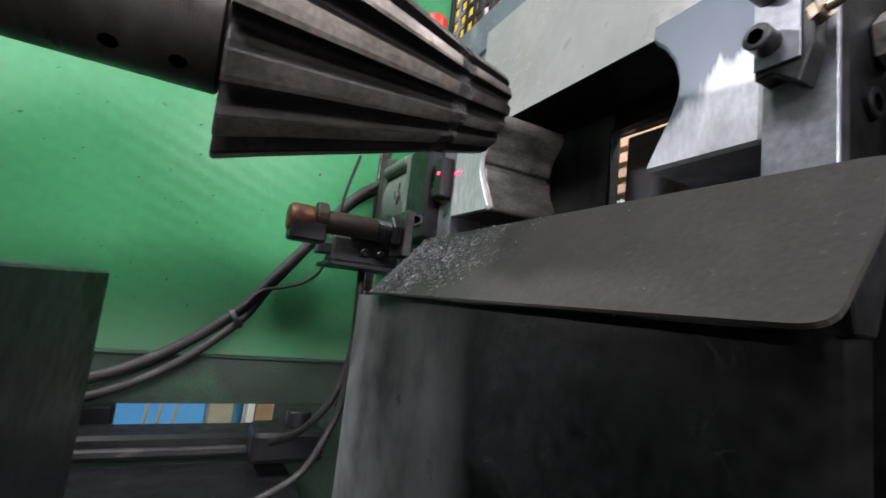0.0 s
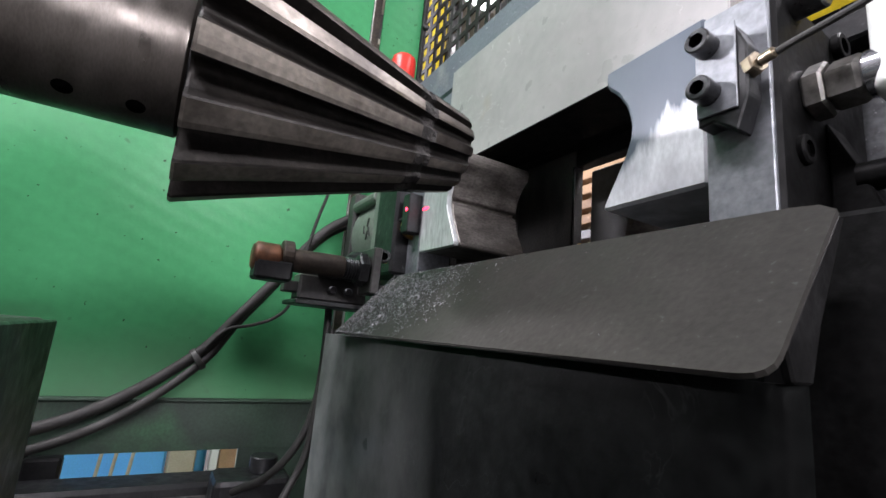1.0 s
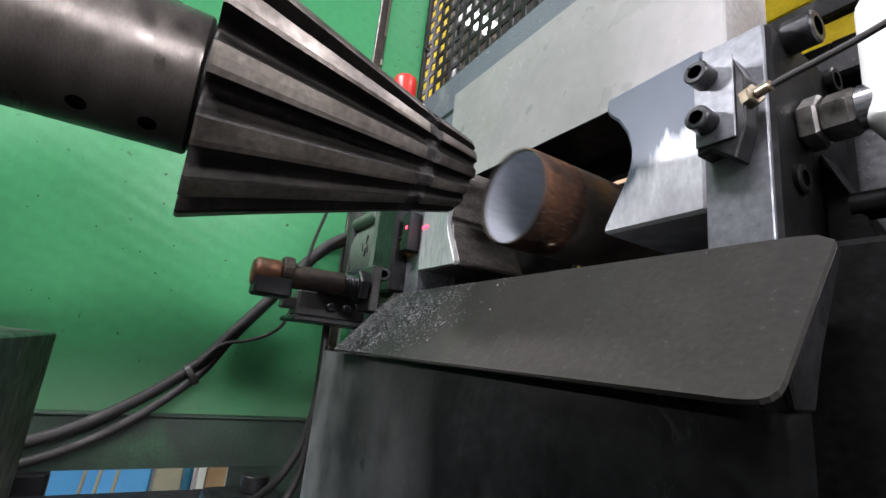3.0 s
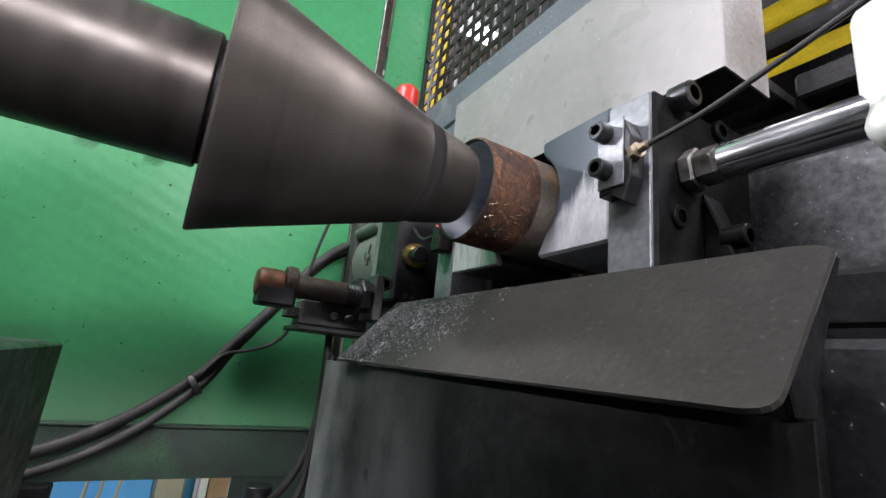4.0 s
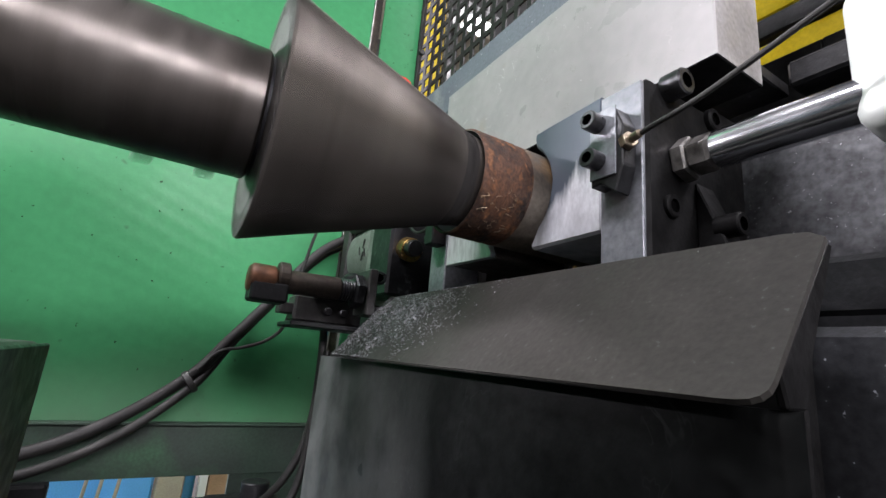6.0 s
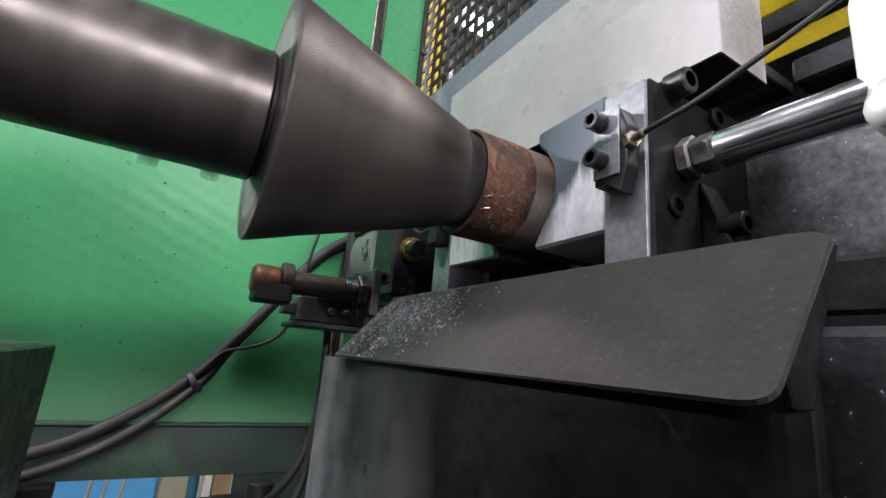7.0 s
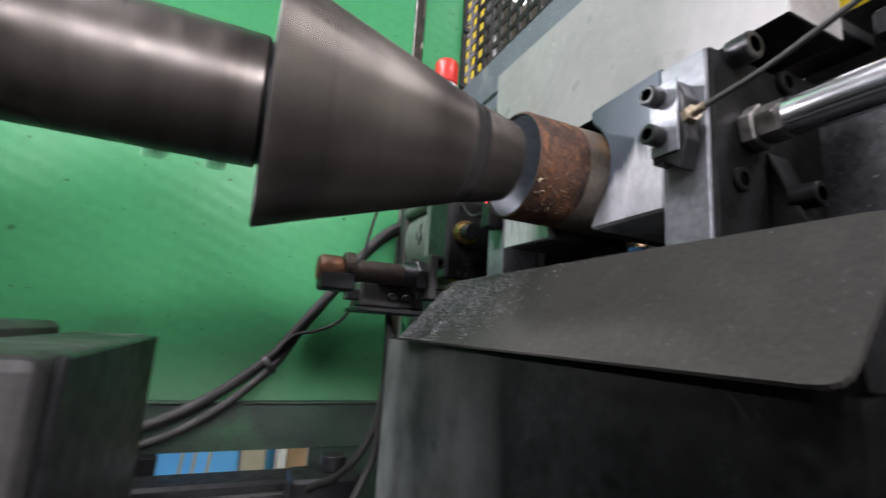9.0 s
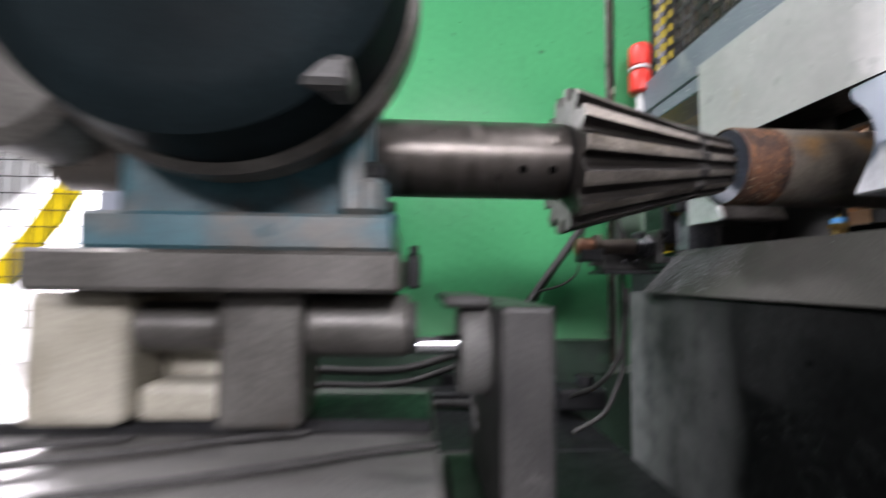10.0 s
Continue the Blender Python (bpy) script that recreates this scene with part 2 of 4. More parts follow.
def sheet_waves(m):
    """Faint slanting ripples of a rolled and painted sheet."""
    nt = m.node_tree
    N, L = nt.nodes, nt.links
    bsdf = N["Principled BSDF"]
    co, mp, wv, bp = (N.new("ShaderNode" + k) for k in ("TexCoord", "Mapping", "TexWave", "Bump"))
    mp.inputs["Rotation"].default_value = (0, radians(68), 0)
    L.new(co.outputs["Object"], mp.inputs["Vector"])
    L.new(mp.outputs["Vector"], wv.inputs["Vector"])
    wv.inputs["Scale"].default_value, wv.inputs["Distortion"].default_value, wv.inputs["Detail"].default_value = 15.0, 1.0, 2.0
    wv.inputs["Detail Scale"].default_value = 0.6
    bp.inputs["Strength"].default_value, bp.inputs["Distance"].default_value = 0.055, 0.002
    L.new(wv.outputs["Fac"], bp.inputs["Height"])
    old = bsdf.inputs["Normal"].links[0].from_socket
    L.new(old, bp.inputs["Normal"])
    L.new(bp.outputs["Normal"], bsdf.inputs["Normal"])


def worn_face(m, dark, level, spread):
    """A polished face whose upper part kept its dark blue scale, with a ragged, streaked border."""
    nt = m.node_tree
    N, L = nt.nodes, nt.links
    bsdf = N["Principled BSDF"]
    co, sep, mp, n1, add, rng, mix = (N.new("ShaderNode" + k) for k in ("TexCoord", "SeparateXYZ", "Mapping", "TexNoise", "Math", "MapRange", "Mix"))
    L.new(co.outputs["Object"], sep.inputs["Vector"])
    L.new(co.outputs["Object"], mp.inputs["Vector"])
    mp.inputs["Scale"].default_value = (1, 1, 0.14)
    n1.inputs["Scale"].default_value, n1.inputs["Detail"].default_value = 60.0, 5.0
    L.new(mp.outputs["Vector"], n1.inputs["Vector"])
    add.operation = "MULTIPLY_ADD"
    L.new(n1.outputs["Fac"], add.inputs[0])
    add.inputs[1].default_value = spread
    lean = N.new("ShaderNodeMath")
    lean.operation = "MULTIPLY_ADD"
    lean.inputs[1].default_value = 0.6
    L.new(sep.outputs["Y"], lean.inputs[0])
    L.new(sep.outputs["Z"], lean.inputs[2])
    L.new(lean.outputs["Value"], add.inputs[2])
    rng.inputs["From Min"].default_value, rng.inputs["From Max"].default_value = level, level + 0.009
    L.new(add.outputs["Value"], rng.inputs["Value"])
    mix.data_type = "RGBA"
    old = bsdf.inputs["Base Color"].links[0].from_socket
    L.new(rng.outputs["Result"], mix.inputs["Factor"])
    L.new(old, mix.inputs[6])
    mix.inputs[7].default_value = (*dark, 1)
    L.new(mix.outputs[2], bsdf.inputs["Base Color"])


def stain_or_sheen(m, axis, level, width, spread, color, scale=9.0, detail=5.0, second=None):
    """A ragged patch of another colour past a level along one axis: dust, grime, wear, or a sheen put into colour."""
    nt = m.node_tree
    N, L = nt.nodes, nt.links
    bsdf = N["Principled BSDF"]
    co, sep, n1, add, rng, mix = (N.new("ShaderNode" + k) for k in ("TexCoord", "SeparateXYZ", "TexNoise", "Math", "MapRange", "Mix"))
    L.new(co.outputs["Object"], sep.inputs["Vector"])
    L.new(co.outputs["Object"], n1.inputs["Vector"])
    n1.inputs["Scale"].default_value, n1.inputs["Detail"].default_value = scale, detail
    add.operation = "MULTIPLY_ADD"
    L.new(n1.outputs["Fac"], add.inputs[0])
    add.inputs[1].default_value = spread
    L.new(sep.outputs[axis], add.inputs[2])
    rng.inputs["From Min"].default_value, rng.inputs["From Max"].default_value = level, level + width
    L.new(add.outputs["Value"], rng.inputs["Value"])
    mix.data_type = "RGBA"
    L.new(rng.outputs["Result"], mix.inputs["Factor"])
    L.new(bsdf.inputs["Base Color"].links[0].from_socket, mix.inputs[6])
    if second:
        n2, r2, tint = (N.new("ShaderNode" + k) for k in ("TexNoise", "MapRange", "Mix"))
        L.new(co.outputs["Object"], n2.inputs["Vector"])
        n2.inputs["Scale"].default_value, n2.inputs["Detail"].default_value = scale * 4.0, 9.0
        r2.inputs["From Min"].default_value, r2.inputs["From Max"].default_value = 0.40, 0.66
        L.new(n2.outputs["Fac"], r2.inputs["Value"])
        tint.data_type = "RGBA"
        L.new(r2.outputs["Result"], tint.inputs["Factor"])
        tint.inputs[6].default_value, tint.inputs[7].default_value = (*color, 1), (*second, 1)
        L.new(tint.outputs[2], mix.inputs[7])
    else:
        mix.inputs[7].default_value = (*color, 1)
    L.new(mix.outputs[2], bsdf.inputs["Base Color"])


def scuffs(m, scale, width, color):
    """Thin wandering scratch lines where a noise crosses its middle."""
    nt = m.node_tree
    N, L = nt.nodes, nt.links
    bsdf = N["Principled BSDF"]
    co, n1, n2, sub, ab, rng, rn2, mul, mix = (N.new("ShaderNode" + k) for k in ("TexCoord", "TexNoise", "TexNoise", "Math", "Math", "MapRange", "MapRange", "Math", "Mix"))
    L.new(co.outputs["Object"], n1.inputs["Vector"])
    L.new(co.outputs["Object"], n2.inputs["Vector"])
    n1.inputs["Scale"].default_value, n1.inputs["Detail"].default_value, n1.inputs["Distortion"].default_value = scale, 3.0, 1.5
    n2.inputs["Scale"].default_value = scale * 0.8
    sub.operation, ab.operation, mul.operation = "SUBTRACT", "ABSOLUTE", "MULTIPLY"
    L.new(n1.outputs["Fac"], sub.inputs[0])
    sub.inputs[1].default_value = 0.5
    L.new(sub.outputs["Value"], ab.inputs[0])
    rng.inputs["From Min"].default_value, rng.inputs["From Max"].default_value = width, 0.0
    L.new(ab.outputs["Value"], rng.inputs["Value"])
    rn2.inputs["From Min"].default_value, rn2.inputs["From Max"].default_value = 0.5, 0.62
    L.new(n2.outputs["Fac"], rn2.inputs["Value"])
    L.new(rng.outputs["Result"], mul.inputs[0])
    L.new(rn2.outputs["Result"], mul.inputs[1])
    mix.data_type = "RGBA"
    L.new(mul.outputs["Value"], mix.inputs["Factor"])
    L.new(bsdf.inputs["Base Color"].links[0].from_socket, mix.inputs[6])
    mix.inputs[7].default_value = (*color, 1)
    L.new(mix.outputs[2], bsdf.inputs["Base Color"])


def specks(m, scale, level, color):
    """Small splashes scattered over a surface."""
    nt = m.node_tree
    N, L = nt.nodes, nt.links
    bsdf = N["Principled BSDF"]
    co, n1, rng, mix = (N.new("ShaderNode" + k) for k in ("TexCoord", "TexNoise", "MapRange", "Mix"))
    L.new(co.outputs["Object"], n1.inputs["Vector"])
    n1.inputs["Scale"].default_value, n1.inputs["Detail"].default_value = scale, 2.0
    rng.inputs["From Min"].default_value, rng.inputs["From Max"].default_value = level, level + 0.03
    L.new(n1.outputs["Fac"], rng.inputs["Value"])
    mix.data_type = "RGBA"
    L.new(rng.outputs["Result"], mix.inputs["Factor"])
    L.new(bsdf.inputs["Base Color"].links[0].from_socket, mix.inputs[6])
    mix.inputs[7].default_value = (*color, 1)
    L.new(mix.outputs[2], bsdf.inputs["Base Color"])


specks(GREEN, 130.0, 0.71, (0.02, 0.07, 0.03))
specks(GREEN, 28.0, 0.70, (0.045, 0.16, 0.075))
stain_or_sheen(JAW, 2, 0.070, -0.030, 0.075, (0.34, 0.35, 0.37), 26.0, 9.0)
scuffs(BOX, 15.0, 0.010, (0.015, 0.017, 0.016))
scuffs(BOX, 38.0, 0.016, (0.011, 0.0122, 0.0118))
# the sheen on the box's far end is put into its colour, mottled
stain_or_sheen(BOX, 1, 0.040, 0.25, 0.12, (0.25, 0.266, 0.259), 9.0, 9.0, second=(0.125, 0.137, 0.133))
specks(SLIDE, 330.0, 0.69, (0.42, 0.43, 0.45))
specks(COLUMN, 260.0, 0.70, (0.34, 0.36, 0.38))
stain_or_sheen(GREEN, 2, 0.150, -0.13, 0.11, (0.092, 0.17, 0.105), 12.0, 8.0)
stain_or_sheen(GUARD, 1, 0.085, 0.12, 0.10, (0.062, 0.06, 0.06), 14.0)
specks(BEAM, 300.0, 0.735, (0.78, 0.78, 0.78))
scuffs(BEAM, 26.0, 0.004, (0.66, 0.66, 0.65))
scuffs(BEAM, 60.0, 0.006, (0.33, 0.31, 0.28))
specks(BLUEGREY, 150.0, 0.70, (0.55, 0.57, 0.58))
specks(GUARD, 420.0, 0.70, (0.05, 0.05, 0.05))
sheet_waves(GREEN)
# dark scale on top, leaving the painted glare below it
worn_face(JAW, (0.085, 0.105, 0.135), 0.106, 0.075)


# ---- mesh helpers ----
ORIGIN = {}


def thing(name, at, label, category, group="", kind=""):
    ob = new(name)
    ob.empty_display_size = 0.02
    ob.location = at
    ORIGIN[ob] = Vector(at)
    return tagged(ob, label, category, group, kind)


def to_object(name, bm, materials, origin):
    bmesh.ops.translate(bm, verts=bm.verts, vec=-origin)
    bmesh.ops.recalc_face_normals(bm, faces=bm.faces)
    me = bpy.data.meshes.new(name)
    bm.to_mesh(me)
    bm.free()
    for m in materials if isinstance(materials, (list, tuple)) else [materials]:
        me.materials.append(m)
    return new(name, me)


def part(name, bm, material, parent, label=""):
    """Links a bmesh, given in the world's places, as one mesh under a thing or a part."""
    origin = ORIGIN[parent]
    ob = to_object(name, bm, material, origin)
    ob.parent = parent
    ORIGIN[ob] = origin
    return tagged(ob, label)


def solid(name, bm, material, at, label, category, group="", kind=""):
    """A thing of one mesh."""
    ob = to_object(name, bm, material, Vector(at))
    ob.location = at
    ORIGIN[ob] = Vector(at)
    return tagged(ob, label, category, group, kind)


def smooth(ob, angle=35.0):
    me = ob.data
    me.shade_smooth()
    me.set_sharp_from_angle(angle=radians(angle))
    return ob


def bx(x0, x1, y0, y1, z0, z1, bevel=0.0015, bm=None, seg=1):
    b = bmesh.new()
    bmesh.ops.create_cube(b, size=1.0, matrix=Matrix.LocRotScale(((x0 + x1) / 2, (y0 + y1) / 2, (z0 + z1) / 2), None,
                                                              (abs(x1 - x0), abs(y1 - y0), abs(z1 - z0))))
    if bevel:
        bmesh.ops.bevel(b, geom=b.edges[:], offset=bevel, segments=seg, affect="EDGES", profile=0.5)
    return merge(bm, b)


def merge(bm, b):
    if bm is None:
        return b
    me = bpy.data.meshes.new("tmp")
    b.to_mesh(me)
    b.free()
    bm.from_mesh(me)
    bpy.data.meshes.remove(me)
    return bm


def lathe(profile, p0, axis, seg=40, bm=None, closed=False):
    """Turns (distance along axis, radius) rows round the axis through p0."""
    axis = Vector(axis).normalized()
    side = axis.orthogonal().normalized()
    up = axis.cross(side)
    b = bmesh.new()
    rings = []
    for d, r in profile:
        if r < 1e-6:
            rings.append([b.verts.new(Vector(p0) + axis * d)])
        else:
            rings.append([b.verts.new(Vector(p0) + axis * d + (side * math.cos(a) + up * math.sin(a)) * r)
                          for a in (2 * math.pi * i / seg for i in range(seg))])
    pairs = list(zip(rings, rings[1:])) + ([(rings[-1], rings[0])] if closed else [])
    for A, B in pairs:
        for i in range(seg):
            j = (i + 1) % seg
            q = [A[i % len(A)], A[j % len(A)], B[j % len(B)], B[i % len(B)]]
            q = list(dict.fromkeys(q))
            if len(q) > 2:
                b.faces.new(q)
    return merge(bm, b)


def rod(p0, p1, r, seg=24, chamfer=0.001, bm=None):
    p0, p1 = Vector(p0), Vector(p1)
    n = (p1 - p0).length
    c = min(chamfer, r * 0.4, n * 0.4)
    return lathe([(0, 0), (0, r - c), (c, r), (n - c, r), (n, r - c), (n, 0)], p0, p1 - p0, seg, bm)


def prism(points, axis, a, b_, bevel=0.0, bm=None):
    """Extrudes a closed outline (pairs in the other two axes, in order) along an axis from a to b_."""
    k = "xyz".index(axis)
    b = bmesh.new()

    def v(p, d):
        c = list(p)
        c.insert(k, d)
        return b.verts.new(c)

    A, B = [v(p, a) for p in points], [v(p, b_) for p in points]
    b.faces.new(A), b.faces.new(B)
    for i in range(len(points)):
        j = (i + 1) % len(points)
        b.faces.new((A[i], A[j], B[j], B[i]))
    bmesh.ops.recalc_face_normals(b, faces=b.faces)
    if bevel:
        bmesh.ops.bevel(b, geom=b.edges[:], offset=bevel, segments=1, affect="EDGES", profile=0.5)
    return merge(bm, b)


def spline(points, steps=8):
    P = [Vector(p) for p in points]
    P = [2 * P[0] - P[1]] + P + [2 * P[-1] - P[-2]]
    out = []
    for i in range(1, len(P) - 2):
        for s in range(steps):
            t = s / steps
            out.append(0.5 * (2 * P[i] + (P[i + 1] - P[i - 1]) * t + (2 * P[i - 1] - 5 * P[i] + 4 * P[i + 1] - P[i + 2]) * t * t
                              + (3 * P[i] - P[i - 1] - 3 * P[i + 1] + P[i + 2]) * t ** 3))
    return out + [P[-2]]


def hose(points, r, seg=12, steps=8, bm=None):
    Q = spline(points, steps)
    b = bmesh.new()
    rings, side = [], None
    for i, q in enumerate(Q):
        d = (Q[min(i + 1, len(Q) - 1)] - Q[max(i - 1, 0)]).normalized()
        side = (d.orthogonal() if side is None else side - d * side.dot(d)).normalized()
        up = d.cross(side)
        rings.append([b.verts.new(q + (side * math.cos(a) + up * math.sin(a)) * r) for a in (2 * math.pi * k / seg for k in range(seg))])
    for A, B in zip(rings, rings[1:]):
        for k in range(seg):
            b.faces.new((A[k], A[(k + 1) % seg], B[(k + 1) % seg], B[k]))
    b.faces.new(rings[0]), b.faces.new(rings[-1])
    return merge(bm, b)


def hexnut(p0, axis, across, thick, bm=None):
    r = across / math.sqrt(3)
    return lathe([(0, 0), (0, r * 0.9), (thick * 0.15, r), (thick * 0.85, r), (thick, r * 0.9), (thick, 0)], p0, axis, 6, bm)


def cap_screw(parent, p0, axis, r, h, name="cap_screw", material=None):
    """Socket head cap screw: a round head with a recessed hexagon."""
    head = lathe([(0, r), (h - r * 0.12, r), (h, r * 0.88), (h, r * 0.58)], p0, axis, 28)
    ob = smooth(part(name, head, material or SCREW, parent))
    cup = lathe([(h, r * 0.60), (h - 0.5 * h, r * 0.56), (h - 0.5 * h, 0)], p0, axis, 6)
    part("hex_socket", cup, SOCKET, ob, "dark recessed hexagon socket")
    return ob


# ---- the hall ----
AY, AZ = 0.261, 1.125     # axis of spindle and pipe


def hall():
    solid("floor", bx(-9, 11, -9, 11, -0.1, 0.0, 0), CONCRETE, (0, 0, 0), "grey worn workshop concrete floor", "floor", kind="structure")
    solid("ceiling", bx(-9, 11, -9, 11, 4.6, 4.7, 0), HALL, (0, 0, 4.6), "pale sheet metal workshop ceiling", "ceiling", kind="structure")
    for n, b in (("wall_north", bx(-9, 11, 11, 11.1, 0, 4.6, 0)), ("wall_south", bx(-9, 11, -9.1, -9, 0, 4.6, 0)),
                 ("wall_west", bx(-9.1, -9, -9, 11, 0, 4.6, 0)), ("wall_east", bx(11, 11.1, -9, 11, 0, 4.6, 0))):
        solid(n, b, HALL, (0, 0, 0), "pale grey workshop wall of painted sheeting", "wall", kind="structure")
    # each lamp gets a fixture, the added one at the far left too
    for lx, ly, lz, size, _ in LAMPS:
        h, w = size / 2 + 0.05, lamp_width(size, ly) / 2
        lamp = thing("ceiling_light", (lx, ly, lz + 0.12), "white strip lamp hanging under the workshop ceiling", "lamp", "strip lamps in the hall")
        part("housing", bx(lx - h, lx + h, ly - w - 0.03, ly + w + 0.03, lz + 0.12, lz + 0.18, 0.01), PALE, lamp)
        part("diffuser", bx(lx - h + 0.05, lx + h - 0.05, ly - w, ly + w, lz + 0.108, lz + 0.1198, 0.002), TUBE, lamp, "glowing diffuser")
        for sx in (-0.7 * h, 0.7 * h):
            part("suspension_rod", rod((lx + sx, ly, lz + 0.18), (lx + sx, ly, 4.6), 0.008, 8), PALE, lamp)


hall()


# ---- the green enclosure behind the machine ----
WY = 0.68


def enclosure():
    wall = thing("wall_green", (-0.6, WY, 0.9), "glossy green painted sheet enclosure wall with grime", "wall", kind="structure")
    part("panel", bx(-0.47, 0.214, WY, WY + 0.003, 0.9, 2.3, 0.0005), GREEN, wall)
    part("side_panel", bx(0.238, 0.316, WY + 0.012, WY + 0.016, 0.85, 2.3, 0.0005), GREEN, wall)
    part("panel_edge", bx(0.2145, 0.2165, WY - 0.003, WY + 0.02, 0.9, 2.3, 0.0005), NUT, wall, "bright bare metal panel edge")
    part("gap_backing", bx(0.2168, 0.2378, WY + 0.026, WY + 0.030, 0.85, 2.3, 0), BOLT, wall, "rusty strip behind the panel gap")
    part("lip", bx(-0.47, 0.20, WY - 0.012, WY + 0.002, 0.897, 0.9, 0.0005), GREEN_DIRTY, wall)
    part("skirt", bx(-0.47, 0.214, WY - 0.004, WY, 0.838, 0.897, 0.0005), GREEN_DIRTY, wall, "soot-dark green skirt sheet")
    part("lower_sheet", bx(-0.47, -0.068, WY - 0.002, WY + 0.004, 0.5, 0.838, 0.0005), GREEN_DIRTY, wall)
    part("lower_sheet", bx(0.112, 0.5, WY - 0.002, WY + 0.004, 0.5, 0.838, 0.0005), GREEN_DIRTY, wall)
    part("bottom_sheet", bx(-0.068, 0.112, WY - 0.002, WY + 0.004, 0.5, 0.80, 0.0005), GREEN_DIRTY, wall)


enclosure()


def red_lamp():
    lamp = thing("signal_lamp", (0.268, WY - 0.03, 1.35), "red plastic signal lamp of two stacked drums", "lamp")
    for z in (1.362, 1.412):
        smooth(part("drum", lathe([(0, 0), (0, 0.017), (0.003, 0.02), (0.034, 0.02), (0.040, 0.0185), (0.044, 0.014), (0.045, 0.008), (0.045, 0)], (0.268, WY - 0.03, z), (0, 0, 1), 32), RED, lamp))
    part("stem", rod((0.268, WY - 0.03, 1.25), (0.268, WY - 0.03, 1.362), 0.008, 12), PALE, lamp)
    part("collar", rod((0.268, WY - 0.03, 1.4065), (0.268, WY - 0.03, 1.4125), 0.0185, 20), PALE, lamp, "pale ring between the red drums")


red_lamp()


def mesh_guard(x, y0, y1, z0, z1, pitch, web):
    """A punched steel sheet: square holes left between upright and level webs."""
    guard = thing("mesh_guard", (x, y0, z0), "dark punched steel mesh guard with square holes", "mesh guard")
    b = bmesh.new()
    k = 0
    while z0 + k * pitch < z1:
        bx(x, x + 0.0026, y0, y1, z0 + k * pitch, z0 + k * pitch + web, 0.0, b)
        k += 1
    k = 0
    while y0 + k * pitch < y1:
        bx(x - 0.0002, x + 0.0028, y0 + k * pitch, y0 + k * pitch + web, z0, z1, 0.0, b)
        k += 1
    m = part("punched_sheet", b, MESH, guard)
    m["kind"] = "stuff"
    return guard


def far_side():
    g = mesh_guard(0.335, 0.0722, 0.84, 1.375, 2.15, 0.0272, 0.0092)
    part("edge_strip", bx(0.310, 0.3165, WY, WY + 0.01, 1.38, 2.1, 0.001), MESH, g)
    for z in (1.44, 1.55, 1.86):
        part("rivet", rod((0.314, WY - 0.006, z), (0.314, WY + 0.001, z), 0.006, 12), BLACK, g)
    # things seen beyond the mesh
    post = thing("yellow_post", (0.415, 0.90, 0), "yellow painted square steel post behind the mesh", "post")
    part("shaft", bx(0.400, 0.466, 0.88, 0.96, 0.0, 2.6, 0.004), YELLOW, post)
    part("base_plate", bx(0.37, 0.485, 0.85, 0.96, 0.0, 0.012, 0.002), YELLOW, post)
    rack = thing("storage_rack", (1.2, 2.6, 0), "grey steel storage rack with boxes, far behind the mesh", "rack")
    for x in (0.6, 1.3, 2.0, 2.7):
        part("upright", bx(x, x + 0.05, 2.4, 2.45, 0, 3.4, 0.003), PLATE, rack)
    for z in (1.5, 2.1, 2.7, 3.3):
        part("shelf", bx(0.6, 2.75, 2.4, 2.9, z, z + 0.04, 0.003), BEIGE, rack)
    random.seed(5)
    x = 0.68
    while x < 2.6:
        for z in (1.54, 2.14, 2.74):
            w, h = random.uniform(0.14, 0.3), random.uniform(0.2, 0.42)
            c = solid("carton", bx(x, x + w, 2.45, 2.8, z, z + h, 0.004), random.choice([BROWN, PLATE, BEIGE, PLATE, OLIVE, BLACK, BLACK]), (x, 2.6, z),
                      "carton standing on the storage rack", "box", "cartons on the rack")
        x += 0.33
    wood = thing("wooden_rack", (1.3, 1.1, 0), "brown wooden rack of stacked boards behind the clamp", "rack")
    for k in range(9):
        part("board", bx(1.22, 1.5, 0.55, 1.9, 1.28 + k * 0.056, 1.315 + k * 0.056, 0.003), (BROWN, WOOD, BROWN, WOOD, BLACK)[k * 7 % 5], wood)
    for y in (0.6, 1.10, 1.8):
        part("upright", bx(1.26, 1.32, y, y + 0.05, 0.0, 1.80, 0.003), BEIGE, wood)
    part("back_board", bx(1.5, 1.52, 0.55, 1.9, 0.9, 1.85, 0.002), BROWN, wood)
    up = thing("dark_upright", (0.61, 0.47, 0.0), "black steel upright behind the pipe opening", "post")
    part("shaft", bx(0.60, 0.63, 0.40, 0.543, 0.012, 1.314, 0.003), NEAR_BLACK, up)
    part("base_plate", bx(0.57, 0.66, 0.38, 0.565, 0.0, 0.012, 0.002), NEAR_BLACK, up)
    sheet = bx(0.3, 4.5, 4.3, 4.33, 0.0, 3.2, 0)
    solid("roller_door", sheet, OLIVE, (2, 4.3, 0.2), "grey roller door on the far side of the hall", "door")


far_side()


